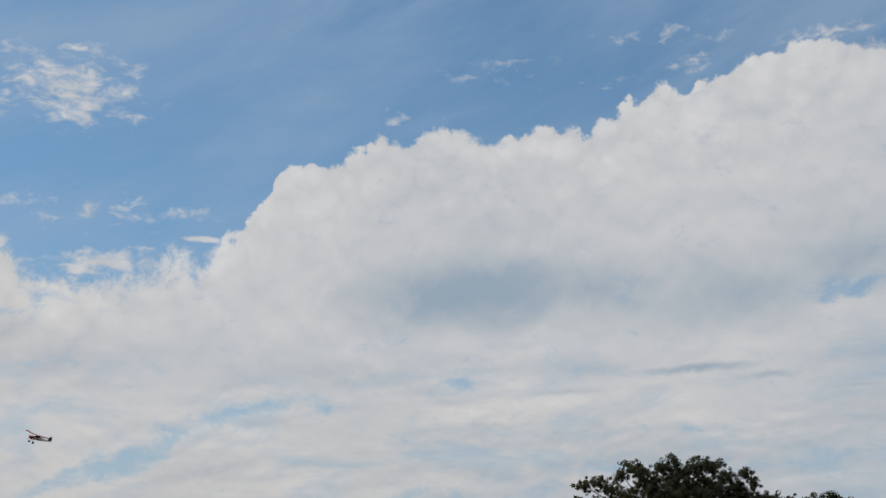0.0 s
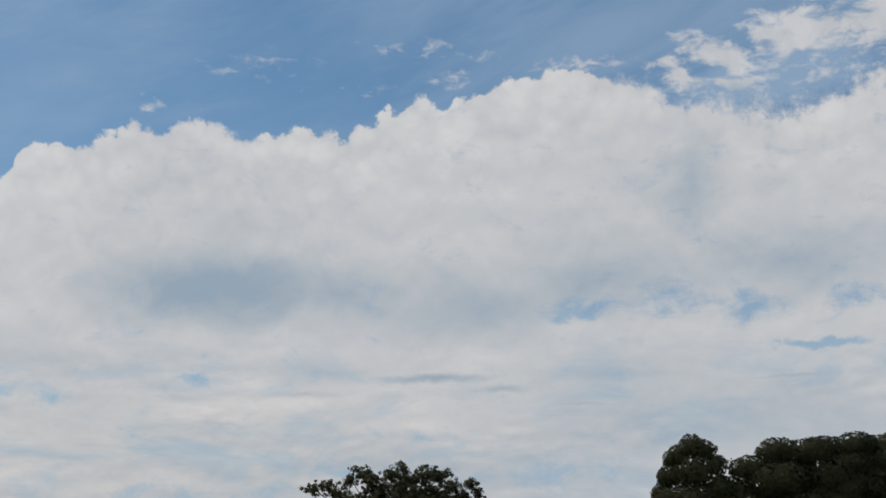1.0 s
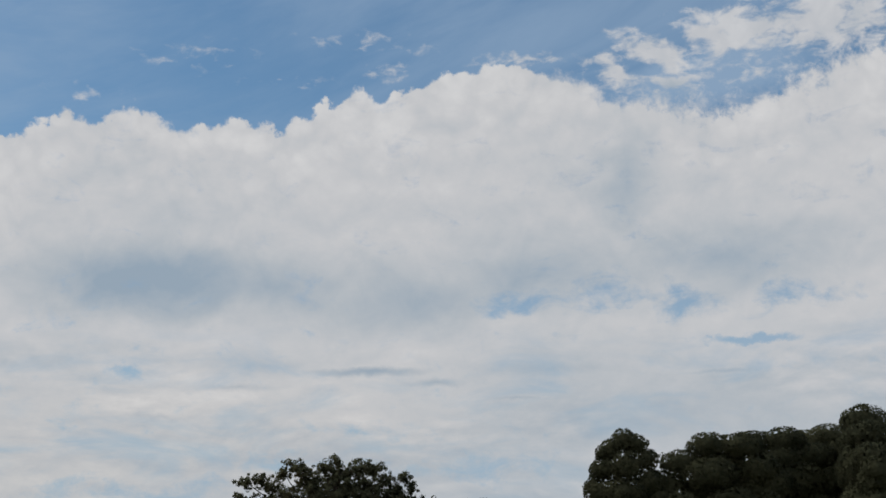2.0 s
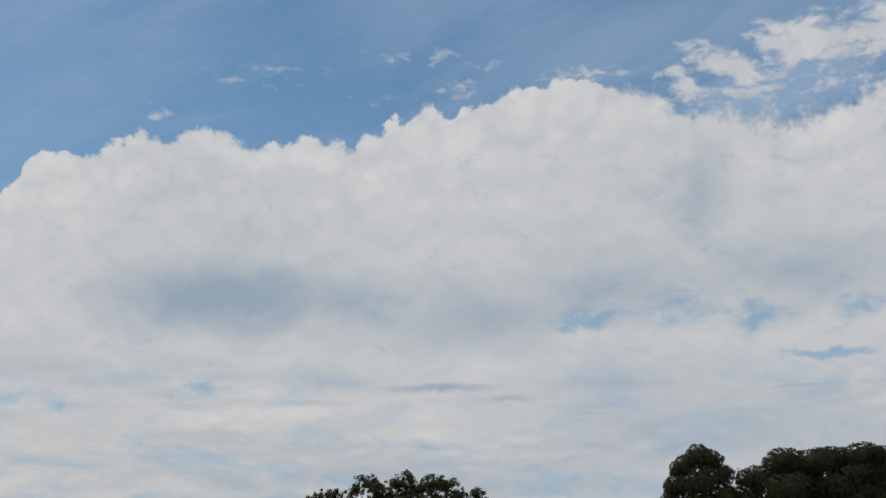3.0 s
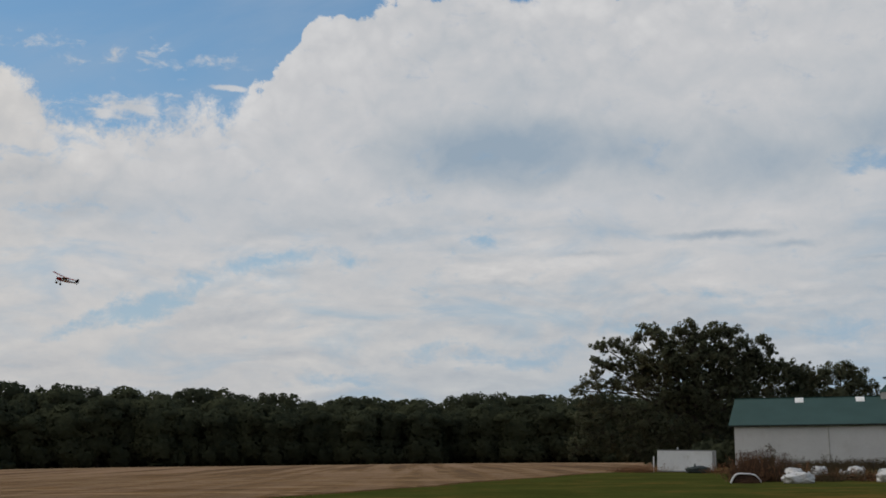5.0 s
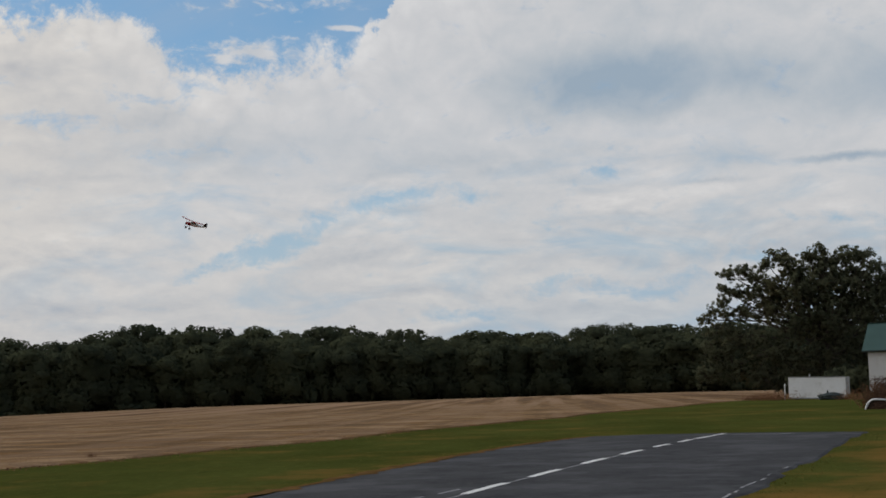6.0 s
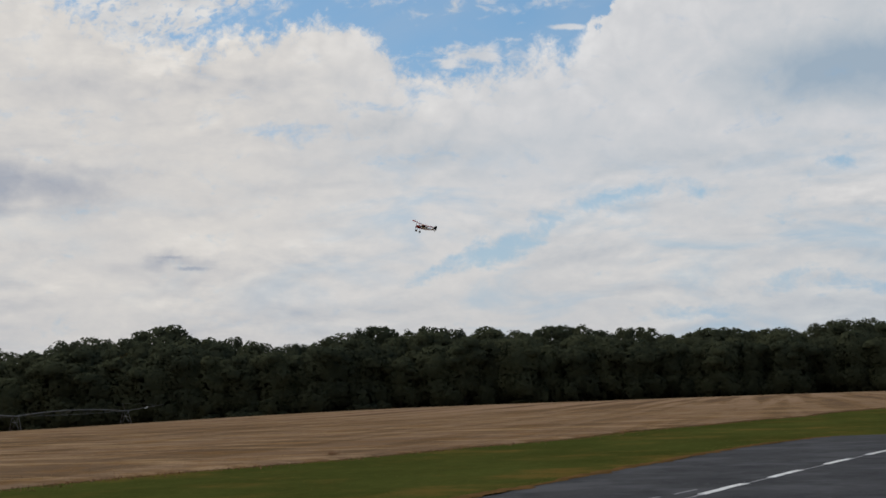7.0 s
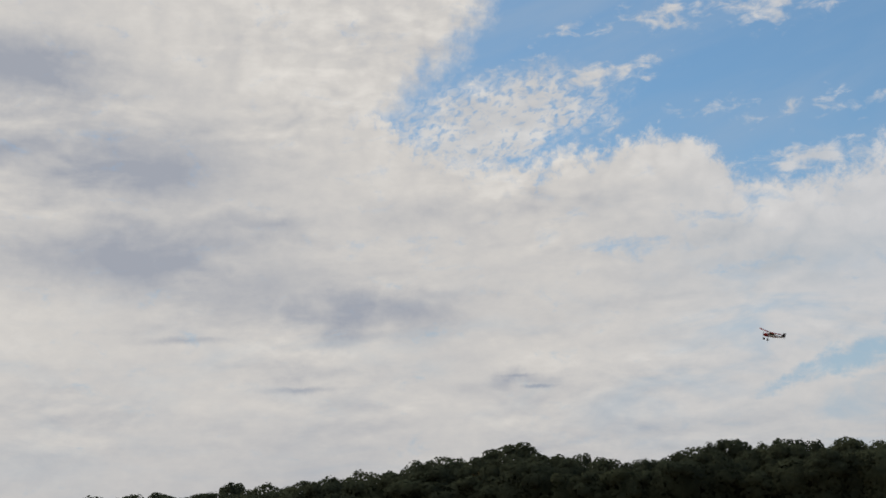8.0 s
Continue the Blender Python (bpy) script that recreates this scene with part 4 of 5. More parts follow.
t = tree_parts("tree", "tall upright dark green tree behind the barn", UPRIGHT, 22, LEAF, 0.14, 0.55, 5.0, 40, 0.4, core=0.72, cover=(20.0, 0.17, 0.16))
t.matrix_basis = Matrix.Translation(on_ground(-25.1, 170)) @ pose(0, 0, 0, 0, 0, -25)
BROAD = [(0, 0, 18.4, 3.0, 2.6, 1.8), (-3.6, 0, 16.4, 2.8, 2.4, 1.8), (3.6, 0, 18.2, 2.8, 2.4, 1.9), (-5.6, 0, 13.6, 2.6, 2.4, 2.0), (0, -1.4, 14.8, 3.6, 2.6, 2.4), (5.6, 0, 15.2, 3.0, 2.4, 2.4),
         (-4.2, -1.6, 11.2, 3.2, 2.4, 2.2), (2.4, -1.8, 11.0, 3.6, 2.4, 2.4), (6.6, -0.5, 10.6, 2.8, 2.2, 2.4), (-6.2, -0.8, 8.0, 2.8, 2.2, 2.4), (0, -1.8, 7.0, 4.0, 2.2, 2.6), (5.0, -1, 5.6, 3.4, 2.2, 2.4), (0, 0.8, 13.2, 5.6, 2.6, 3.2)]
BROAD_B = [(-7.0, 0, 13.8, 2.2, 2.0, 1.7), (-8.6, 0, 12.4, 1.6, 1.8, 1.5), (-3.2, 0.8, 9.2, 4.6, 2.6, 3.2), (3.4, 0.8, 8.6, 5.0, 2.6, 3.4), (7.6, 0.4, 13.0, 2.6, 2.2, 2.6), (-7.6, 0, 11.4, 2.2, 2.0, 1.8), (-7.4, 0, 8.8, 2.6, 2.2, 2.4), (0.5, 0.6, 16.2, 3.6, 2.4, 2.0), (5.0, 0.6, 12.6, 3.2, 2.4, 2.6)]
broad = tree_parts("tree", "broad dark green tree behind the barn", [tuple(1.045 * c for c in l) for l in BROAD + BROAD_B], 23, LEAF, 0.15, 0.58, 4.4, 38, 0.45, "broad trees behind the barn", core=0.74, cover=(18.0, 0.18, 0.16))
broad.matrix_basis = Matrix.Translation(on_ground(-28.7, 172)) @ pose(0, 0, 0, 0, 0, -29)
for a, d, s, turn in ((-31.8, 176, 1.03, 150), (-33.6, 181, 1.06, 100), (-35.2, 168, 1.09, 60), (-38.0, 172, 1.03, 200)):
    copy_thing(broad, Matrix.Translation(on_ground(a, d)) @ pose(0, 0, 0, 0, 0, turn) @ Matrix.Diagonal((s, s, s, 1)))


# ---- barn ----
def build_barn():
    """A long pole barn; x along its front, y to the back, from the front corner nearest the trailer."""
    long, deep, eave, ridge = 35.0, 12.0, 4.98, 8.02
    ob = thing("barn", "long white metal barn with a dark green roof", "barn")
    wall = box((0, 0, 0), (long, 0.15, eave - 0.05))
    part("front_wall", wall, SIDING, ob)
    part("back_wall", box((0, deep - 0.15, 0), (long, deep, eave - 0.05)), SIDING, ob)
    for x in (0.0, long - 0.15):
        bm = bmesh.new()
        prof = [(0, 0), (0, eave - 0.06), (deep / 2, ridge - 0.12), (deep, eave - 0.06), (deep, 0)]
        a = [bm.verts.new((x, y if 0 < y < deep else min(max(y, 0.151), deep - 0.151), z)) for y, z in prof]
        f = bm.faces.new(a)
        up = bmesh.ops.extrude_face_region(bm, geom=[f])["geom"]
        bmesh.ops.translate(bm, vec=(0.15, 0, 0), verts=[v for v in up if isinstance(v, bmesh.types.BMVert)])
        part("gable_wall", bm, SIDING, ob)
    slope = (ridge - eave) / (deep / 2)
    over, side = 0.45, 0.6
    for sign in (1, -1):
        bm = bmesh.new()

        def corner(x, y, dz):
            yy = y if sign == 1 else deep - y
            if y > 1:                       # the verge runs in towards the ridge
                x += 0.52 if x < 0 else -0.52
            return bm.verts.new((x, yy, eave + slope * y + dz))
        top = [corner(-side, -over, 0.10), corner(long + side, -over, 0.10), corner(long + side, deep / 2, 0.10), corner(-side, deep / 2, 0.10)]
        low = [corner(-side, -over, 0.0), corner(long + side, -over, 0.0), corner(long + side, deep / 2, 0.0), corner(-side, deep / 2, 0.0)]
        bm.faces.new(top), bm.faces.new(low[::-1])
        for i in range(4):
            bm.faces.new((top[i], low[i], low[(i + 1) % 4], top[(i + 1) % 4]))
        roof = part("roof", bm, ROOFING, ob)
        if sign == 1:
            for x in (6.78, 13.55, 20.3, 27.0):
                b2 = bmesh.new()
                pts = [b2.verts.new((x + dx, y, eave + slope * y + 0.15)) for dx, y in ((0, 4.65), (0.96, 4.65), (0.96, 5.78), (0, 5.78))]
                f = b2.faces.new(pts)
                up = bmesh.ops.extrude_face_region(b2, geom=[f])["geom"]
                bmesh.ops.translate(b2, vec=(0, 0, 0.03), verts=[v for v in up if isinstance(v, bmesh.types.BMVert)])
                part("roof_panel", b2, PANEL, roof, "pale translucent roof panel")
    part("ridge_cap", box((-side + 0.50, deep / 2 - 0.18, ridge + 0.06), (long + side - 0.50, deep / 2 + 0.18, ridge + 0.15), 0.03), ROOFING, ob)
    part("gutter", box((-side, -over - 0.14, eave - 0.30), (long + side, -over - 0.01, eave - 0.12), 0.03), TRIM, ob, "dark eaves gutter")
    part("downpipe", bar((10.32, -0.12, 0.1), (10.3, -0.12, eave - 0.25), 0.055), WORN_WHITE, ob)
    part("pipe_head", box((10.17, -0.22, eave - 0.42), (10.43, -0.02, eave - 0.2), 0.02), WORN_WHITE, ob)
    top = ridge - 0.42
    cup = part("cupola", box((16.35, deep / 2 - 0.75, top - 0.1), (17.85, deep / 2 + 0.75, top + 0.95), 0.03), SIDING, ob, "small white louvred cupola on the ridge")
    bm = bmesh.new()
    bmesh.ops.create_cone(bm, cap_ends=True, segments=4, radius1=1.35, radius2=0.08, depth=0.95, matrix=Matrix.Translation((17.1, deep / 2, top + 1.42)) @ pose(0, 0, 0, 0, 0, 45))
    part("cupola_roof", bm, ROOFING, cup)
    bm = bar((17.1, deep / 2, top + 1.8), (17.1, deep / 2, top + 2.75), 0.025)
    rod(bm, (16.75, deep / 2, top + 2.45), (17.45, deep / 2, top + 2.45), 0.02)
    box((16.7, deep / 2 - 0.01, top + 2.5), (17.1, deep / 2 + 0.01, top + 2.72), bm=bm)
    part("weathervane", bm, TRIM, cup)
    for i in range(5):
        z = top + 0.2 + i * 0.13
        part("louvre", box((16.55, deep / 2 - 0.79, z), (17.65, deep / 2 - 0.74, z + 0.05)), SIDING, cup)
    return ob


barn = build_barn()
corner = on_ground(-14.02, 151.5)
barn.matrix_basis = Matrix.Translation((corner.x, corner.y, corner.z)) @ pose(0, 0, 0, 0, 0, -17.2)


# ---- trailer, tarp, bags, hoop ----
def build_trailer():
    ob = thing("box_trailer", "white box trailer body parked in front of the oak", "trailer")
    bm = box((0, 0, 0.12), (5.5, 2.3, 2.12), 0.05)
    part("body", bm, BOX_WHITE, ob)
    for i in range(1, 10):
        part("rib", box((i * 0.55 - 0.02, -0.02, 0.22), (i * 0.55 + 0.02, 0.0, 2.0)), BOX_WHITE, ob)
    part("top_rail", box((-0.02, -0.035, 2.06), (5.52, 0.0, 2.15), 0.01), STEEL, ob)
    part("bottom_rail", box((-0.02, -0.035, 0.08), (5.52, 0.0, 0.18), 0.01), STEEL, ob)
    # grey strip on the front, standing in for the narrow darker end face
    part("end_strip", box((5.18, -0.045, 0.12), (5.55, 0.02, 2.12), 0.01), STEEL, ob)
    for x in (0.6, 5.0):
        part("skid", box((x, 0.1, -0.02), (x + 0.25, 2.2, 0.12)), TRIM, ob)
    part("leaning_board", box((-0.42, 0.3, -0.1), (-0.36, 1.2, 1.5), 0.01), BOX_WHITE, ob, "white board at the trailer end")
    part("vent_pipe", bar((1.9, 1.0, 2.1), (1.9, 1.0, 2.42), 0.07), STEEL, ob)
    return ob


trailer = build_trailer()
trailer.matrix_basis = Matrix.Translation(on_ground(-10.70, 127)) @ pose(0, 0, 0, 0, 1.2, -14)


def lump(seed, size, n=4, rough=0.30):
    """A creased soft lump standing on the ground."""
    bm = bmesh.new()
    bmesh.ops.create_icosphere(bm, subdivisions=n, radius=1.0)
    off = Vector((seed * 3.1, seed * 1.7, 0))
    for v in bm.verts:
        d = v.co.normalized()
        r = 1 + rough * noise.noise(d * 1.6 + off) - 0.7 * rough * max(0.0, 1 - abs(noise.noise(d * 2.6 + off)) * 2.2) ** 3 + 0.5 * rough * abs(noise.noise(d * 5 + off)) + 0.3 * rough * noise.noise(d * 9 + off)
        q = Vector((max(-1, min(1, d.x * 1.25)), max(-1, min(1, d.y * 1.25)), d.z)) * r
        v.co = Vector((q.x * size[0] / 2, q.y * size[1] / 2, max(0.0, (q.z * 0.62 + 0.42) * size[2])))
    return bm


def build_bag(seed, size, mat=BAG):
    ob = thing("bulk_bag", "slumped white woven bulk bag among dry weeds", "bag", "bulk bags by the weeds")
    part("sack", lump(seed, size), mat, ob, smooth=True)
    bm = bmesh.new()
    for sx in (-1, 1):
        a = Vector((sx * size[0] * 0.3, 0, size[2] * 0.85))
        rod(bm, a, a + Vector((sx * 0.12, 0.05, 0.16)), 0.03, 0.03, 5)
        rod(bm, a + Vector((sx * 0.12, 0.05, 0.16)), a + Vector((sx * 0.28, 0.0, -0.06)), 0.03, 0.03, 5)
    part("strap", bm, mat, ob)
    return ob


for i, (a, d, size, turn) in enumerate(((-16.62, 80, (1.66, 1.2, 0.60), 4), (-16.4, 82.5, (0.9, 1.0, 0.80), -10), (-17.45, 89, (1.0, 0.8, 0.84), 12), (-18.55, 90, (0.8, 0.8, 0.62), 10), (-18.95, 90.5, (1.0, 1.0, 0.80), -15), (-20.2, 83, (1.3, 1.0, 0.74), 10))):
    b = build_bag(i + 1, size)
    b.matrix_basis = Matrix.Translation(on_ground(a, d)) @ pose(0, 0, 0, 0, 0, turn)

heap = thing("tarp_heap", "low heap under a dark tarp beside the trailer", "tarp")
part("tarp", lump(15, (2.0, 1.2, 0.58)), TARP, heap, smooth=True)
part("peak", bar((-0.25, 0, 0.35), (-0.2, 0, 0.85), 0.16, 0.04), TARP, heap)
heap.matrix_basis = Matrix.Translation(on_ground(-12.4, 122))


def build_hoop():
    """A low white hoop with a dark cover behind it."""
    ob = thing("hoop_cover", "low dark cover over a white curved hoop in the grass", "cover")
    bm = bmesh.new()
    pts = [Vector((-0.90 + 1.80 * i / 16, 0, 0.62 * (1 - abs(2 * i / 16 - 1) ** 4.5) * (1 - 0.22 * i / 16))) for i in range(17)]
    for a, b in zip(pts, pts[1:]):
        rod(bm, a, b, 0.062 - 0.03 * (a.x + 0.9) / 1.8, 0.062 - 0.03 * (b.x + 0.9) / 1.8, 6)
    part("hoop", bm, BOX_WHITE, ob)
    bm = bmesh.new()
    rows = []
    for j in range(5):
        rows.append([bm.verts.new((p.x * 0.97, 0.06 + j * 0.3, max(0.0, p.z * (1 - 0.04 * j * j) - 0.03 + 0.02 * math.sin(i * 2.1 + j)))) for i, p in enumerate(pts)])
    for r0, r1 in zip(rows, rows[1:]):
        for i in range(16):
            bm.faces.new((r0[i], r0[i + 1], r1[i + 1], r1[i]))
    bm.faces.new(rows[0][::-1])
    part("cover", bm, BROWN_CLOTH, ob)
    return ob


hoop = build_hoop()
hoop.matrix_basis = Matrix.Translation(on_ground(-14.43, 80.5)) @ pose(0, 0, 0, 0, 0, -14)


# ---- weeds ----
def weed_clump(seed, h, w, mat, label, n=105):
    """Stems that fan out of one foot, with small leaves along them."""
    r = np.random.default_rng(seed)
    verts, faces, heads = [], [], []
    for _ in range(n):
        foot = r.normal(size=2) * w * 0.36
        tip = foot + r.normal(size=2) * w * 0.22
        top = h * (0.25 + 0.75 * r.random() ** 1.8)
        s = 0.012
        t = r.uniform(0, 3.14)
        dx, dy = math.cos(t) * s, math.sin(t) * s
        i = len(verts)
        verts += [(foot[0] - dx, foot[1] - dy, 0), (foot[0] + dx, foot[1] + dy, 0), (tip[0] + dx * 0.4, tip[1] + dy * 0.4, top), (tip[0] - dx * 0.4, tip[1] - dy * 0.4, top)]
        faces.append((i, i + 1, i + 2, i + 3))
        for q in (0.35, 0.55, 0.75, 0.95):
            heads.append((foot[0] + (tip[0] - foot[0]) * q, foot[1] + (tip[1] - foot[1]) * q, top * q))
    ob = thing("weed_clump", label, "weeds", "weeds along the barn", "stuff")
    part("stems", (verts, faces), mat, ob)
    part("leaves", leaves(r, heads, [[0.12, 0.12, 0.12]] * len(heads), 0.045, 4), mat, ob)
    return ob


wr = random.Random(5)
weed_red = weed_clump(1, 1.7, 1.9, WEED, "tall dry reddish-brown weeds beside the bags")
weed_dark = weed_clump(2, 1.7, 1.8, WEED_DARK, "dark brown weeds beside the bags")
weed_red.matrix_basis = Matrix.Translation(on_ground(-14.75, 84))
weed_dark.matrix_basis = Matrix.Translation(on_ground(-15.7, 88))
for i in range(40):
    a = -14.5 - 11.5 * i / 40 + wr.uniform(-0.2, 0.2)
    tall = 0.95 if a > -16.0 else 0.7 if a > -16.4 else 0.45
    src = weed_dark if (-16.3 < a < -15.3 or wr.random() < 0.2) else weed_red
    s = tall * wr.uniform(0.75, 1.15)
    copy_thing(src, Matrix.Translation(on_ground(a, wr.uniform(84, 97))) @ pose(0, 0, 0, 0, 0, wr.uniform(0, 360)) @ Matrix.Diagonal((1, 1, s, 1)))
for a, d, s in ((-10.3, 125, 0.55), (-10.0, 127, 0.45), (-9.7, 130, 0.5), (-9.3, 129, 0.4), (-13.5, 118, 0.6), (-12.9, 124, 0.35)):
    copy_thing(weed_red, Matrix.Translation(on_ground(a, d)) @ Matrix.Diagonal((1, 1, s, 1)))
copy_thing(weed_red, Matrix.Translation((-13.8, 39.2, 0)) @ Matrix.Diagonal((0.13, 0.13, 0.12, 1)))
for i in range(16):
    copy_thing(weed_dark, Matrix.Translation(on_ground(-16.2 - 0.3 * i, 139 + 0.7 * i + wr.uniform(-2, 2))) @ Matrix.Diagonal((1.2, 1.2, wr.uniform(0.55, 0.8), 1)))
for a, d, s in ((-17.95, 118, 1.0), (-17.6, 120, 0.7), (-19.0, 116, 0.7)):
    copy_thing(weed_dark, Matrix.Translation(on_ground(a, d)) @ Matrix.Diagonal((0.9, 0.9, s, 1)))
thicket = weed_clump(3, 2.0, 2.0, WEED_BROWN, "dense thicket of tall reddish-brown weeds by the hoop", 240)
thicket.matrix_basis = Matrix.Translation(on_ground(-14.6, 83.5)) @ Matrix.Diagonal((0.7, 0.7, 1, 1))
for a, d, s in ((-14.6, 86, 1.0), (-15.0, 84, 0.8), (-15.35, 87, 1.05), (-15.7, 85, 0.75), (-16.05, 88, 0.95), (-16.3, 86.5, 0.6), (-14.35, 88, 1.0), (-15.1, 90, 1.1), (-14.5, 79.8, 0.22)):
    copy_thing(thicket, Matrix.Translation(on_ground(a, d)) @ pose(0, 0, 0, 0, 0, 77 * a) @ Matrix.Diagonal((0.62, 0.62, s, 1)))
stake = thing("stake", "thin dark wooden stake among the weeds", "stake")
part("post", bar((0, 0, -0.2), (0.03, 0, 1.35), 0.045, 0.04, 8), BARK, stake)
stake.matrix_basis = Matrix.Translation(on_ground(-19.62, 86))
sapling = tree_parts("sapling", "thin young tree growing among the weeds", [(0, 0, 2.0, 0.35, 0.35, 0.4), (0.2, 0, 1.4, 0.4, 0.4, 0.4), (-0.2, 0, 1.1, 0.4, 0.4, 0.4)], 31, WEED_DARK, 0.08, 0.22, 30, 9, 0.03)
sapling.matrix_basis = Matrix.Translation(on_ground(-15.5, 90))


# ---- irrigation pivot in the far field ----
def build_pivot():
    ob = thing("irrigation_pivot", "long galvanised irrigation boom on wheeled towers", "irrigation")
    feet = [Vector((-149, 277.5, 0)), Vector((-160, 249, 0)), Vector((-162.5, 206, 0)), Vector((-166, 164, 0)), Vector((-170, 122, 0))]
    tops = []
    for f in feet:
        f.z = float(height(f.x, f.y))
        tops.append(f + Vector((0, 0, 4.25)))
    along = (feet[1] - feet[0]).normalized()
    cross = Vector((-along.y, along.x, 0)).normalized()
    for f, top in zip(feet, tops):
        bm = bmesh.new()
        for s in (-1, 1):
            for q in (-1, 1):
                rod(bm, f + cross * s * 2.0 + along * q * 0.15 + Vector((0, 0, 0.7)), top + along * q * 0.8, 0.05, 0.045, 6)
        rod(bm, f + cross * -2.2 + Vector((0, 0, 0.7)), f + cross * 2.2 + Vector((0, 0, 0.7)), 0.10, 0.10, 6)
        rod(bm, f + cross * -1.0 + Vector((0, 0, 2.9)), f + cross * 1.0 + Vector((0, 0, 2.9)), 0.05, 0.05, 6)
        tower = part("tower", bm, GALVANISED, ob)
        for s in (-1, 1):
            c = f + cross * s * 2.0 + Vector((0, 0, 0.6))
            bm = bar(c - along * 0.16, c + along * 0.16, 0.62, 0.62, 16)
            part("wheel", bm, RUBBER, tower)
    for a, b in zip(tops, tops[1:]):
        n = 10
        arch = [a.lerp(b, i / n) + Vector((0, 0, 0.75 * (1 - (2 * i / n - 1) ** 2))) for i in range(n + 1)]
        bm = bmesh.new()
        for p, q in zip(arch, arch[1:]):
            rod(bm, p, q, 0.10, 0.10, 6)
        span = part("pipe", bm, GALVANISED, ob)
        bm = bmesh.new()
        low = [p + Vector((0, 0, -1.0 * (1 - abs(2 * i / n - 1) ** 2))) for i, p in enumerate(arch)]
        for i in range(n):
            rod(bm, low[i], low[i + 1], 0.035, 0.035, 5)
            rod(bm, arch[i], low[i + 1] if i % 2 else low[i], 0.03, 0.03, 5)
        part("truss", bm, GALVANISED, span)
    tip = tops[0] - along * 12 + Vector((0, 0, 1.1))
    bm = bar(tops[0], tip, 0.08, 0.06, 6)
    mast = tops[0] + Vector((0, 0, 1.8)) + along * 1.0
    rod(bm, tops[0], mast, 0.05, 0.04, 5)
    rod(bm, mast, tip, 0.015, 0.015, 4)
    part("overhang", bm, GALVANISED, ob)
    part("end_gun", bar(tops[0] - along * 6 + Vector((0, 0, 0.4)), tops[0] - along * 6.8 + Vector((0, 0, 0.75)), 0.12, 0.09), PANEL, ob, "pale end nozzle")
    return ob


build_pivot()


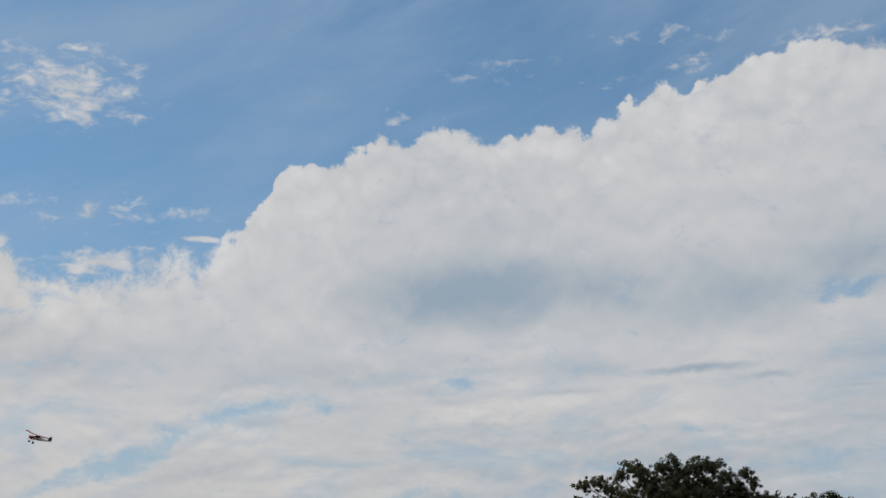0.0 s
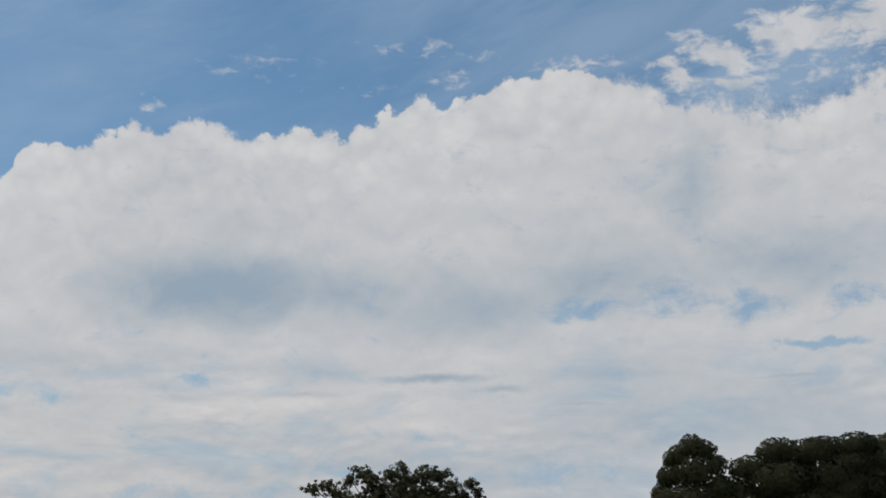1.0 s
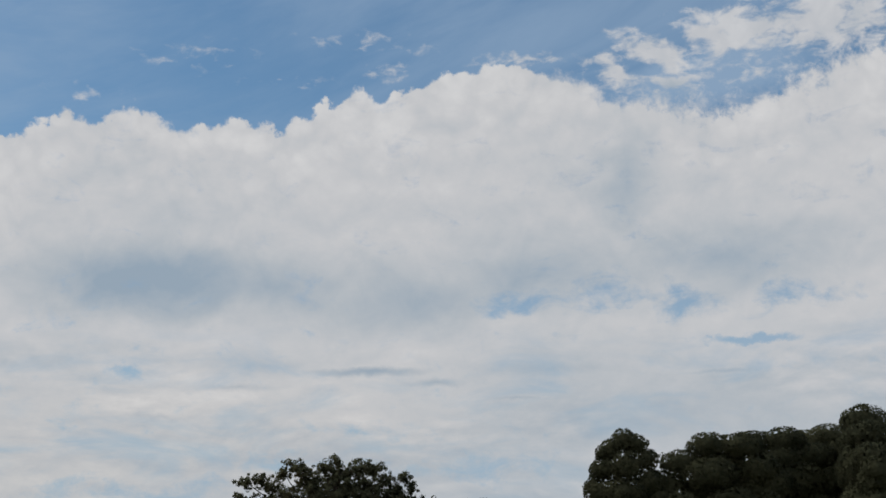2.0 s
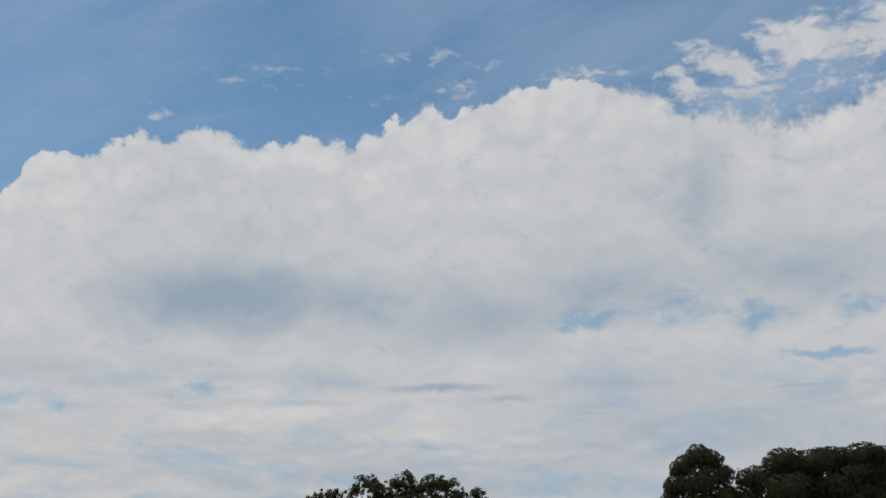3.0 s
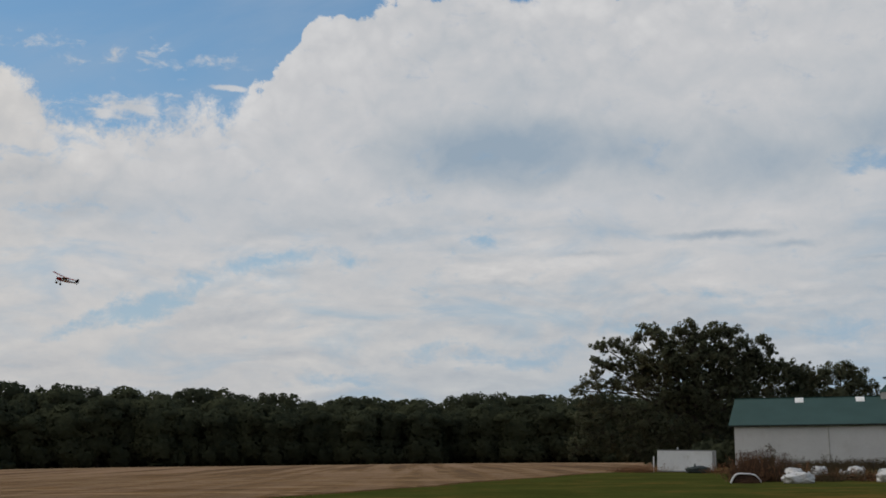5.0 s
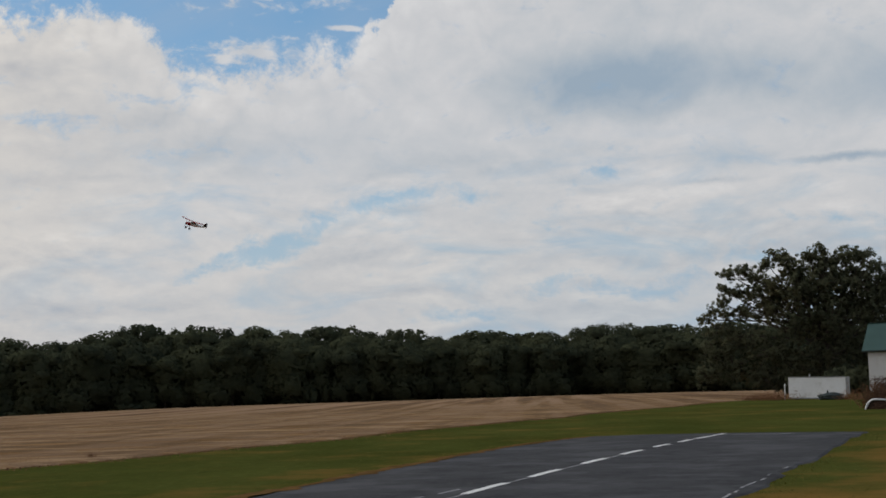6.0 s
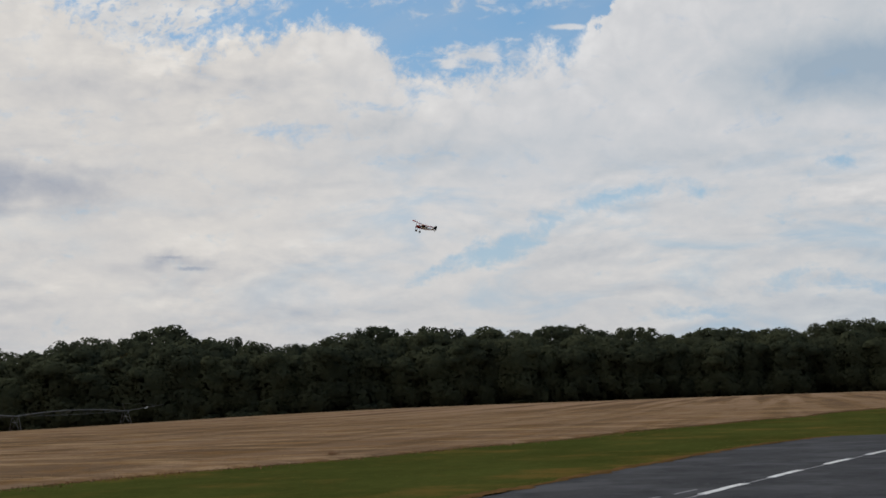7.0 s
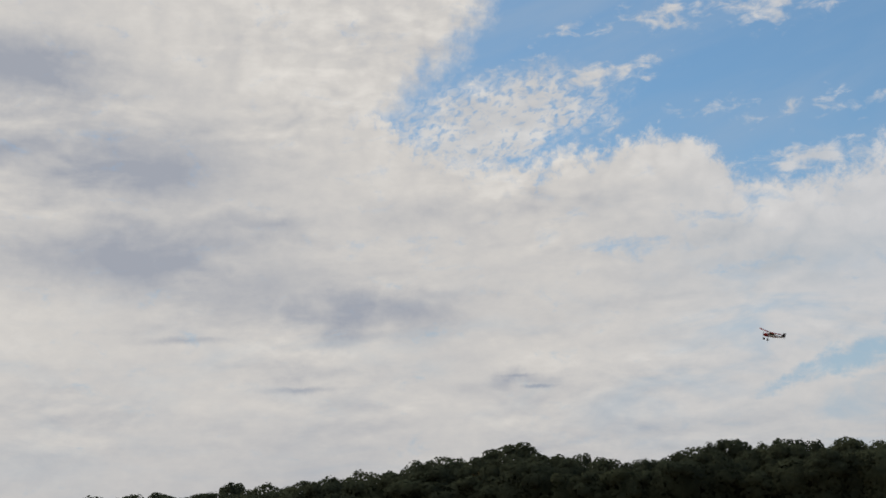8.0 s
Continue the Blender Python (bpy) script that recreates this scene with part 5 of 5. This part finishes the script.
# ---- model aeroplane ----
def build_plane():
    """A high-wing model, nose along +x, left wing along +y, about two metres in span."""
    ob = thing("model_plane", "red and white high-wing model aeroplane in flight", "model plane")
    # station: x, half width, bottom, top
    ST = [(0.52, 0.04, -0.05, 0.03), (0.50, 0.075, -0.08, 0.06), (0.36, 0.085, -0.10, 0.085), (0.26, 0.088, -0.105, 0.10), (0.17, 0.088, -0.105, 0.17), (-0.10, 0.085, -0.10, 0.17), (-0.22, 0.075, -0.09, 0.10), (-0.55, 0.045, -0.045, 0.065), (-0.84, 0.015, 0.0, 0.05)]

    def hull(stations, grow=0.0):
        bm, rings = bmesh.new(), []
        for x, w, lo, hi in stations:
            c, h = (lo + hi) / 2, (hi - lo) / 2 + grow
            w += grow
            rings.append([bm.verts.new((x, w * math.copysign(abs(math.cos(t)) ** 0.55, math.cos(t)), c + h * math.copysign(abs(math.sin(t)) ** 0.55, math.sin(t)))) for t in [math.tau * (i + 0.5) / 14 for i in range(14)]])
        for a, b in zip(rings, rings[1:]):
            for i in range(14):
                bm.faces.new((a[i], a[(i + 1) % 14], b[(i + 1) % 14], b[i]))
        bm.faces.new(rings[0]), bm.faces.new(rings[-1][::-1])
        bmesh.ops.recalc_face_normals(bm, faces=bm.faces)
        return bm

    part("fuselage", hull(ST[3:]), WHITE, ob, smooth=True)
    part("cowling", hull(ST[:4], 0.002), RED, ob, "glossy red engine cowling", smooth=True)
    part("window_band", hull([(0.255, 0.087, 0.02, 0.09), (0.18, 0.0895, 0.02, 0.145), (-0.08, 0.0865, 0.02, 0.145), (-0.14, 0.081, 0.02, 0.10)], 0.001), WINDOW, ob, "dark cabin windows")
    part("belly_stripe", hull([(0.24, 0.090, -0.07, -0.02), (-0.10, 0.087, -0.07, -0.02), (-0.22, 0.078, -0.055, -0.01), (-0.55, 0.048, -0.015, 0.01)], 0.001), RED, ob, "red side stripe")

    def foil(x0, chord, thick, y0, y1, z, rise=0.0, taper=1.0):
        bm, rings = bmesh.new(), []
        prof = [(0, 0), (0.06, 0.62), (0.28, 1.0), (0.6, 0.68), (1.0, 0.05), (0.6, -0.12), (0.2, -0.28), (0.04, -0.3)]
        for j in range(7):
            q = j / 6
            y = y0 + (y1 - y0) * q
            ch = chord * (1 + (taper - 1) * q) * (0.86 if j == 6 else 1.0)
            rings.append([bm.verts.new((x0 - (u - 0.25) * ch - 0.25 * chord, y, z + rise * q + v * thick * (0.7 if j == 6 else 1))) for u, v in prof])
        for a, b in zip(rings, rings[1:]):
            for i in range(8):
                bm.faces.new((a[i], a[(i + 1) % 8], b[(i + 1) % 8], b[i]))
        bm.faces.new(rings[0]), bm.faces.new(rings[-1][::-1])
        bmesh.ops.recalc_face_normals(bm, faces=bm.faces)
        return bm

    for s in (1, -1):
        wing = part("wing", foil(0.20, 0.33, 0.045, 0.0 if s == 1 else -0.001, s * 1.02, 0.175, 0.04), WHITE, ob, smooth=True)
        edge = bmesh.new()
        rod(edge, (0.195, s * 0.09, 0.182), (0.195, s * 1.015, 0.220), 0.026, 0.026, 8)
        part("leading_edge", edge, RED, wing, "red leading edge")
        part("tip_panel", foil(0.203, 0.335, 0.048, s * 0.84, s * 1.025, 0.2065, 0.0075), RED, wing, "red wing tip")
        part("strut", bar((0.10, s * 0.085, -0.07), (0.06, s * 0.56, 0.19), 0.010), WHITE, ob)
        part("tailplane", foil(-0.66, 0.17, 0.012, 0.0 if s == 1 else -0.001, s * 0.34, 0.045, 0.0, 0.75), WHITE, ob)
        part("gear_leg", bar((0.27, s * 0.06, -0.09), (0.31, s * 0.19, -0.25), 0.012), STEEL, ob)
        wheel = part("wheel", bar((0.31, s * 0.175, -0.26), (0.31, s * 0.225, -0.26), 0.065, 0.065, 16), RUBBER, ob)
        part("hub", bar((0.31, s * 0.17, -0.26), (0.31, s * 0.23, -0.26), 0.025, 0.025, 10), WHITE, wheel)
    bm = bmesh.new()
    fin = [(-0.62, 0.05), (-0.80, 0.27), (-0.92, 0.28), (-0.93, 0.03), (-0.86, 0.0)]
    f = bm.faces.new([bm.verts.new((x, -0.009, z)) for x, z in fin])
    up = bmesh.ops.extrude_face_region(bm, geom=[f])["geom"]
    bmesh.ops.translate(bm, vec=(0, 0.018, 0), verts=[v for v in up if isinstance(v, bmesh.types.BMVert)])
    part("fin", bm, BLACK, ob, "black tail fin")
    part("tail_wheel", bar((-0.86, -0.01, -0.05), (-0.86, 0.01, -0.05), 0.025, 0.025, 10), RUBBER, ob)
    part("spinner", bar((0.52, 0, -0.01), (0.58, 0, -0.01), 0.035, 0.005, 12), BLACK, ob)
    bm = box((0.535, -0.012, -0.20), (0.545, 0.012, 0.18), 0.004)
    part("propeller", bm, BLACK, ob)
    return ob


plane = build_plane()
# banks to its left, heading west and towards the runway
plane.matrix_basis = Matrix.Translation(EYE + heading(15.1, 7.6) * 76) @ pose(0, 0, 0, 0, 0, 216 + 15.1) @ pose(0, 0, 0, 0, -8, 0) @ pose(0, 0, 0, -19, 0, 0)


# ---- grass blades and straw, as loose growth ----
def blades(seed, spots, size, lean=0.5):
    r = np.random.default_rng(seed)
    spots = np.asarray(spots, float)
    z = height(spots[:, 0], spots[:, 1])
    p = np.column_stack([spots, z - 0.01])
    t = r.uniform(0, math.tau, len(p))
    h = size * r.uniform(0.5, 1.4, len(p))
    w = 0.012 + 0.1 * h
    side = np.column_stack([np.cos(t) * w, np.sin(t) * w, 0 * t])
    tip = p + np.column_stack([r.normal(size=len(p)) * lean * h, r.normal(size=len(p)) * lean * h, h])
    verts = np.stack([p - side, p + side, tip], 1).reshape(-1, 3)
    return verts.tolist(), np.arange(len(verts)).reshape(-1, 3).tolist()


gr = np.random.default_rng(8)
# tufts along both sides of the runway and at its end
along = gr.uniform(14, RUN_END - 1, 5000)
left_side = np.where(gr.random(5000) < 0.5, 1, 0)
across = np.where(left_side == 1, run_left(along) - np.abs(gr.normal(size=5000)) * 0.45 + 0.05, RUN_RIGHT + np.abs(gr.normal(size=5000)) * 0.4 - 0.03)
spots = np.column_stack([RA.x * along + RP.x * across, RA.y * along + RP.y * across])
end_a = gr.uniform(RUN_LEFT, RUN_RIGHT, 2500)
end_s = RUN_END + np.abs(gr.normal(size=2500)) * 0.5 + 0.05
spots = np.vstack([spots, np.column_stack([RA.x * end_s + RP.x * end_a, RA.y * end_s + RP.y * end_a])])
edge_grass = new("edge_grass", mesh_of("edge_grass", *blades(1, spots, 0.025, 1.6), BLADE))
tagged(edge_grass, "ragged grass along the asphalt edge", "grass", kind="stuff")
# the open lawn, thinning with distance
d = 18 + 75 * gr.random(60000) ** 1.3
a = np.radians(gr.uniform(-24, 42, 60000))
x, y = -np.sin(a) * d, np.cos(a) * d
u = x * PX[0] + y * PX[1]
v = x * AX[0] + y * AX[1]
c = x * RP.x + y * RP.y
s = x * RA.x + y * RA.y
keep = (u > field_edge(v) + 0.1) & ~((c > run_left(s) - 0.05) & (c < RUN_RIGHT + 0.05) & (s < RUN_END + 0.05))
lawn = new("lawn_grass", mesh_of("lawn_grass", *blades(2, np.column_stack([x, y])[keep], 0.018, 1.7), BLADE))
tagged(lawn, "short uneven lawn grass round the runway", "grass", kind="stuff")
# taller dry growth on the line where lawn meets stubble
v = 12 + 116 * gr.random(9000) ** 1.2
u = field_edge(v) + gr.normal(size=9000) * (0.25 + 0.25 * np.sin(v * 0.9) ** 2)
verge = new("verge_grass", mesh_of("verge_grass", *blades(3, np.column_stack([u * PX[0] + v * AX[0], u * PX[1] + v * AX[1]]), 0.05, 0.9), WEED))
tagged(verge, "dry verge between lawn and stubble", "grass", kind="stuff")
# cut straw standing in rows
v = 16 + 130 * gr.random(70000) ** 1.4
row = np.floor(gr.uniform(0, 110, 70000))
u = field_edge(v) - 0.4 - row * 0.76 + gr.normal(size=70000) * 0.07
straw = new("straw_stubble", mesh_of("straw_stubble", *blades(4, np.column_stack([u * PX[0] + v * AX[0], u * PX[1] + v * AX[1]]), 0.07, 0.25), STALK))
tagged(straw, "cut straw standing in rows on the field", "stubble", kind="stuff")
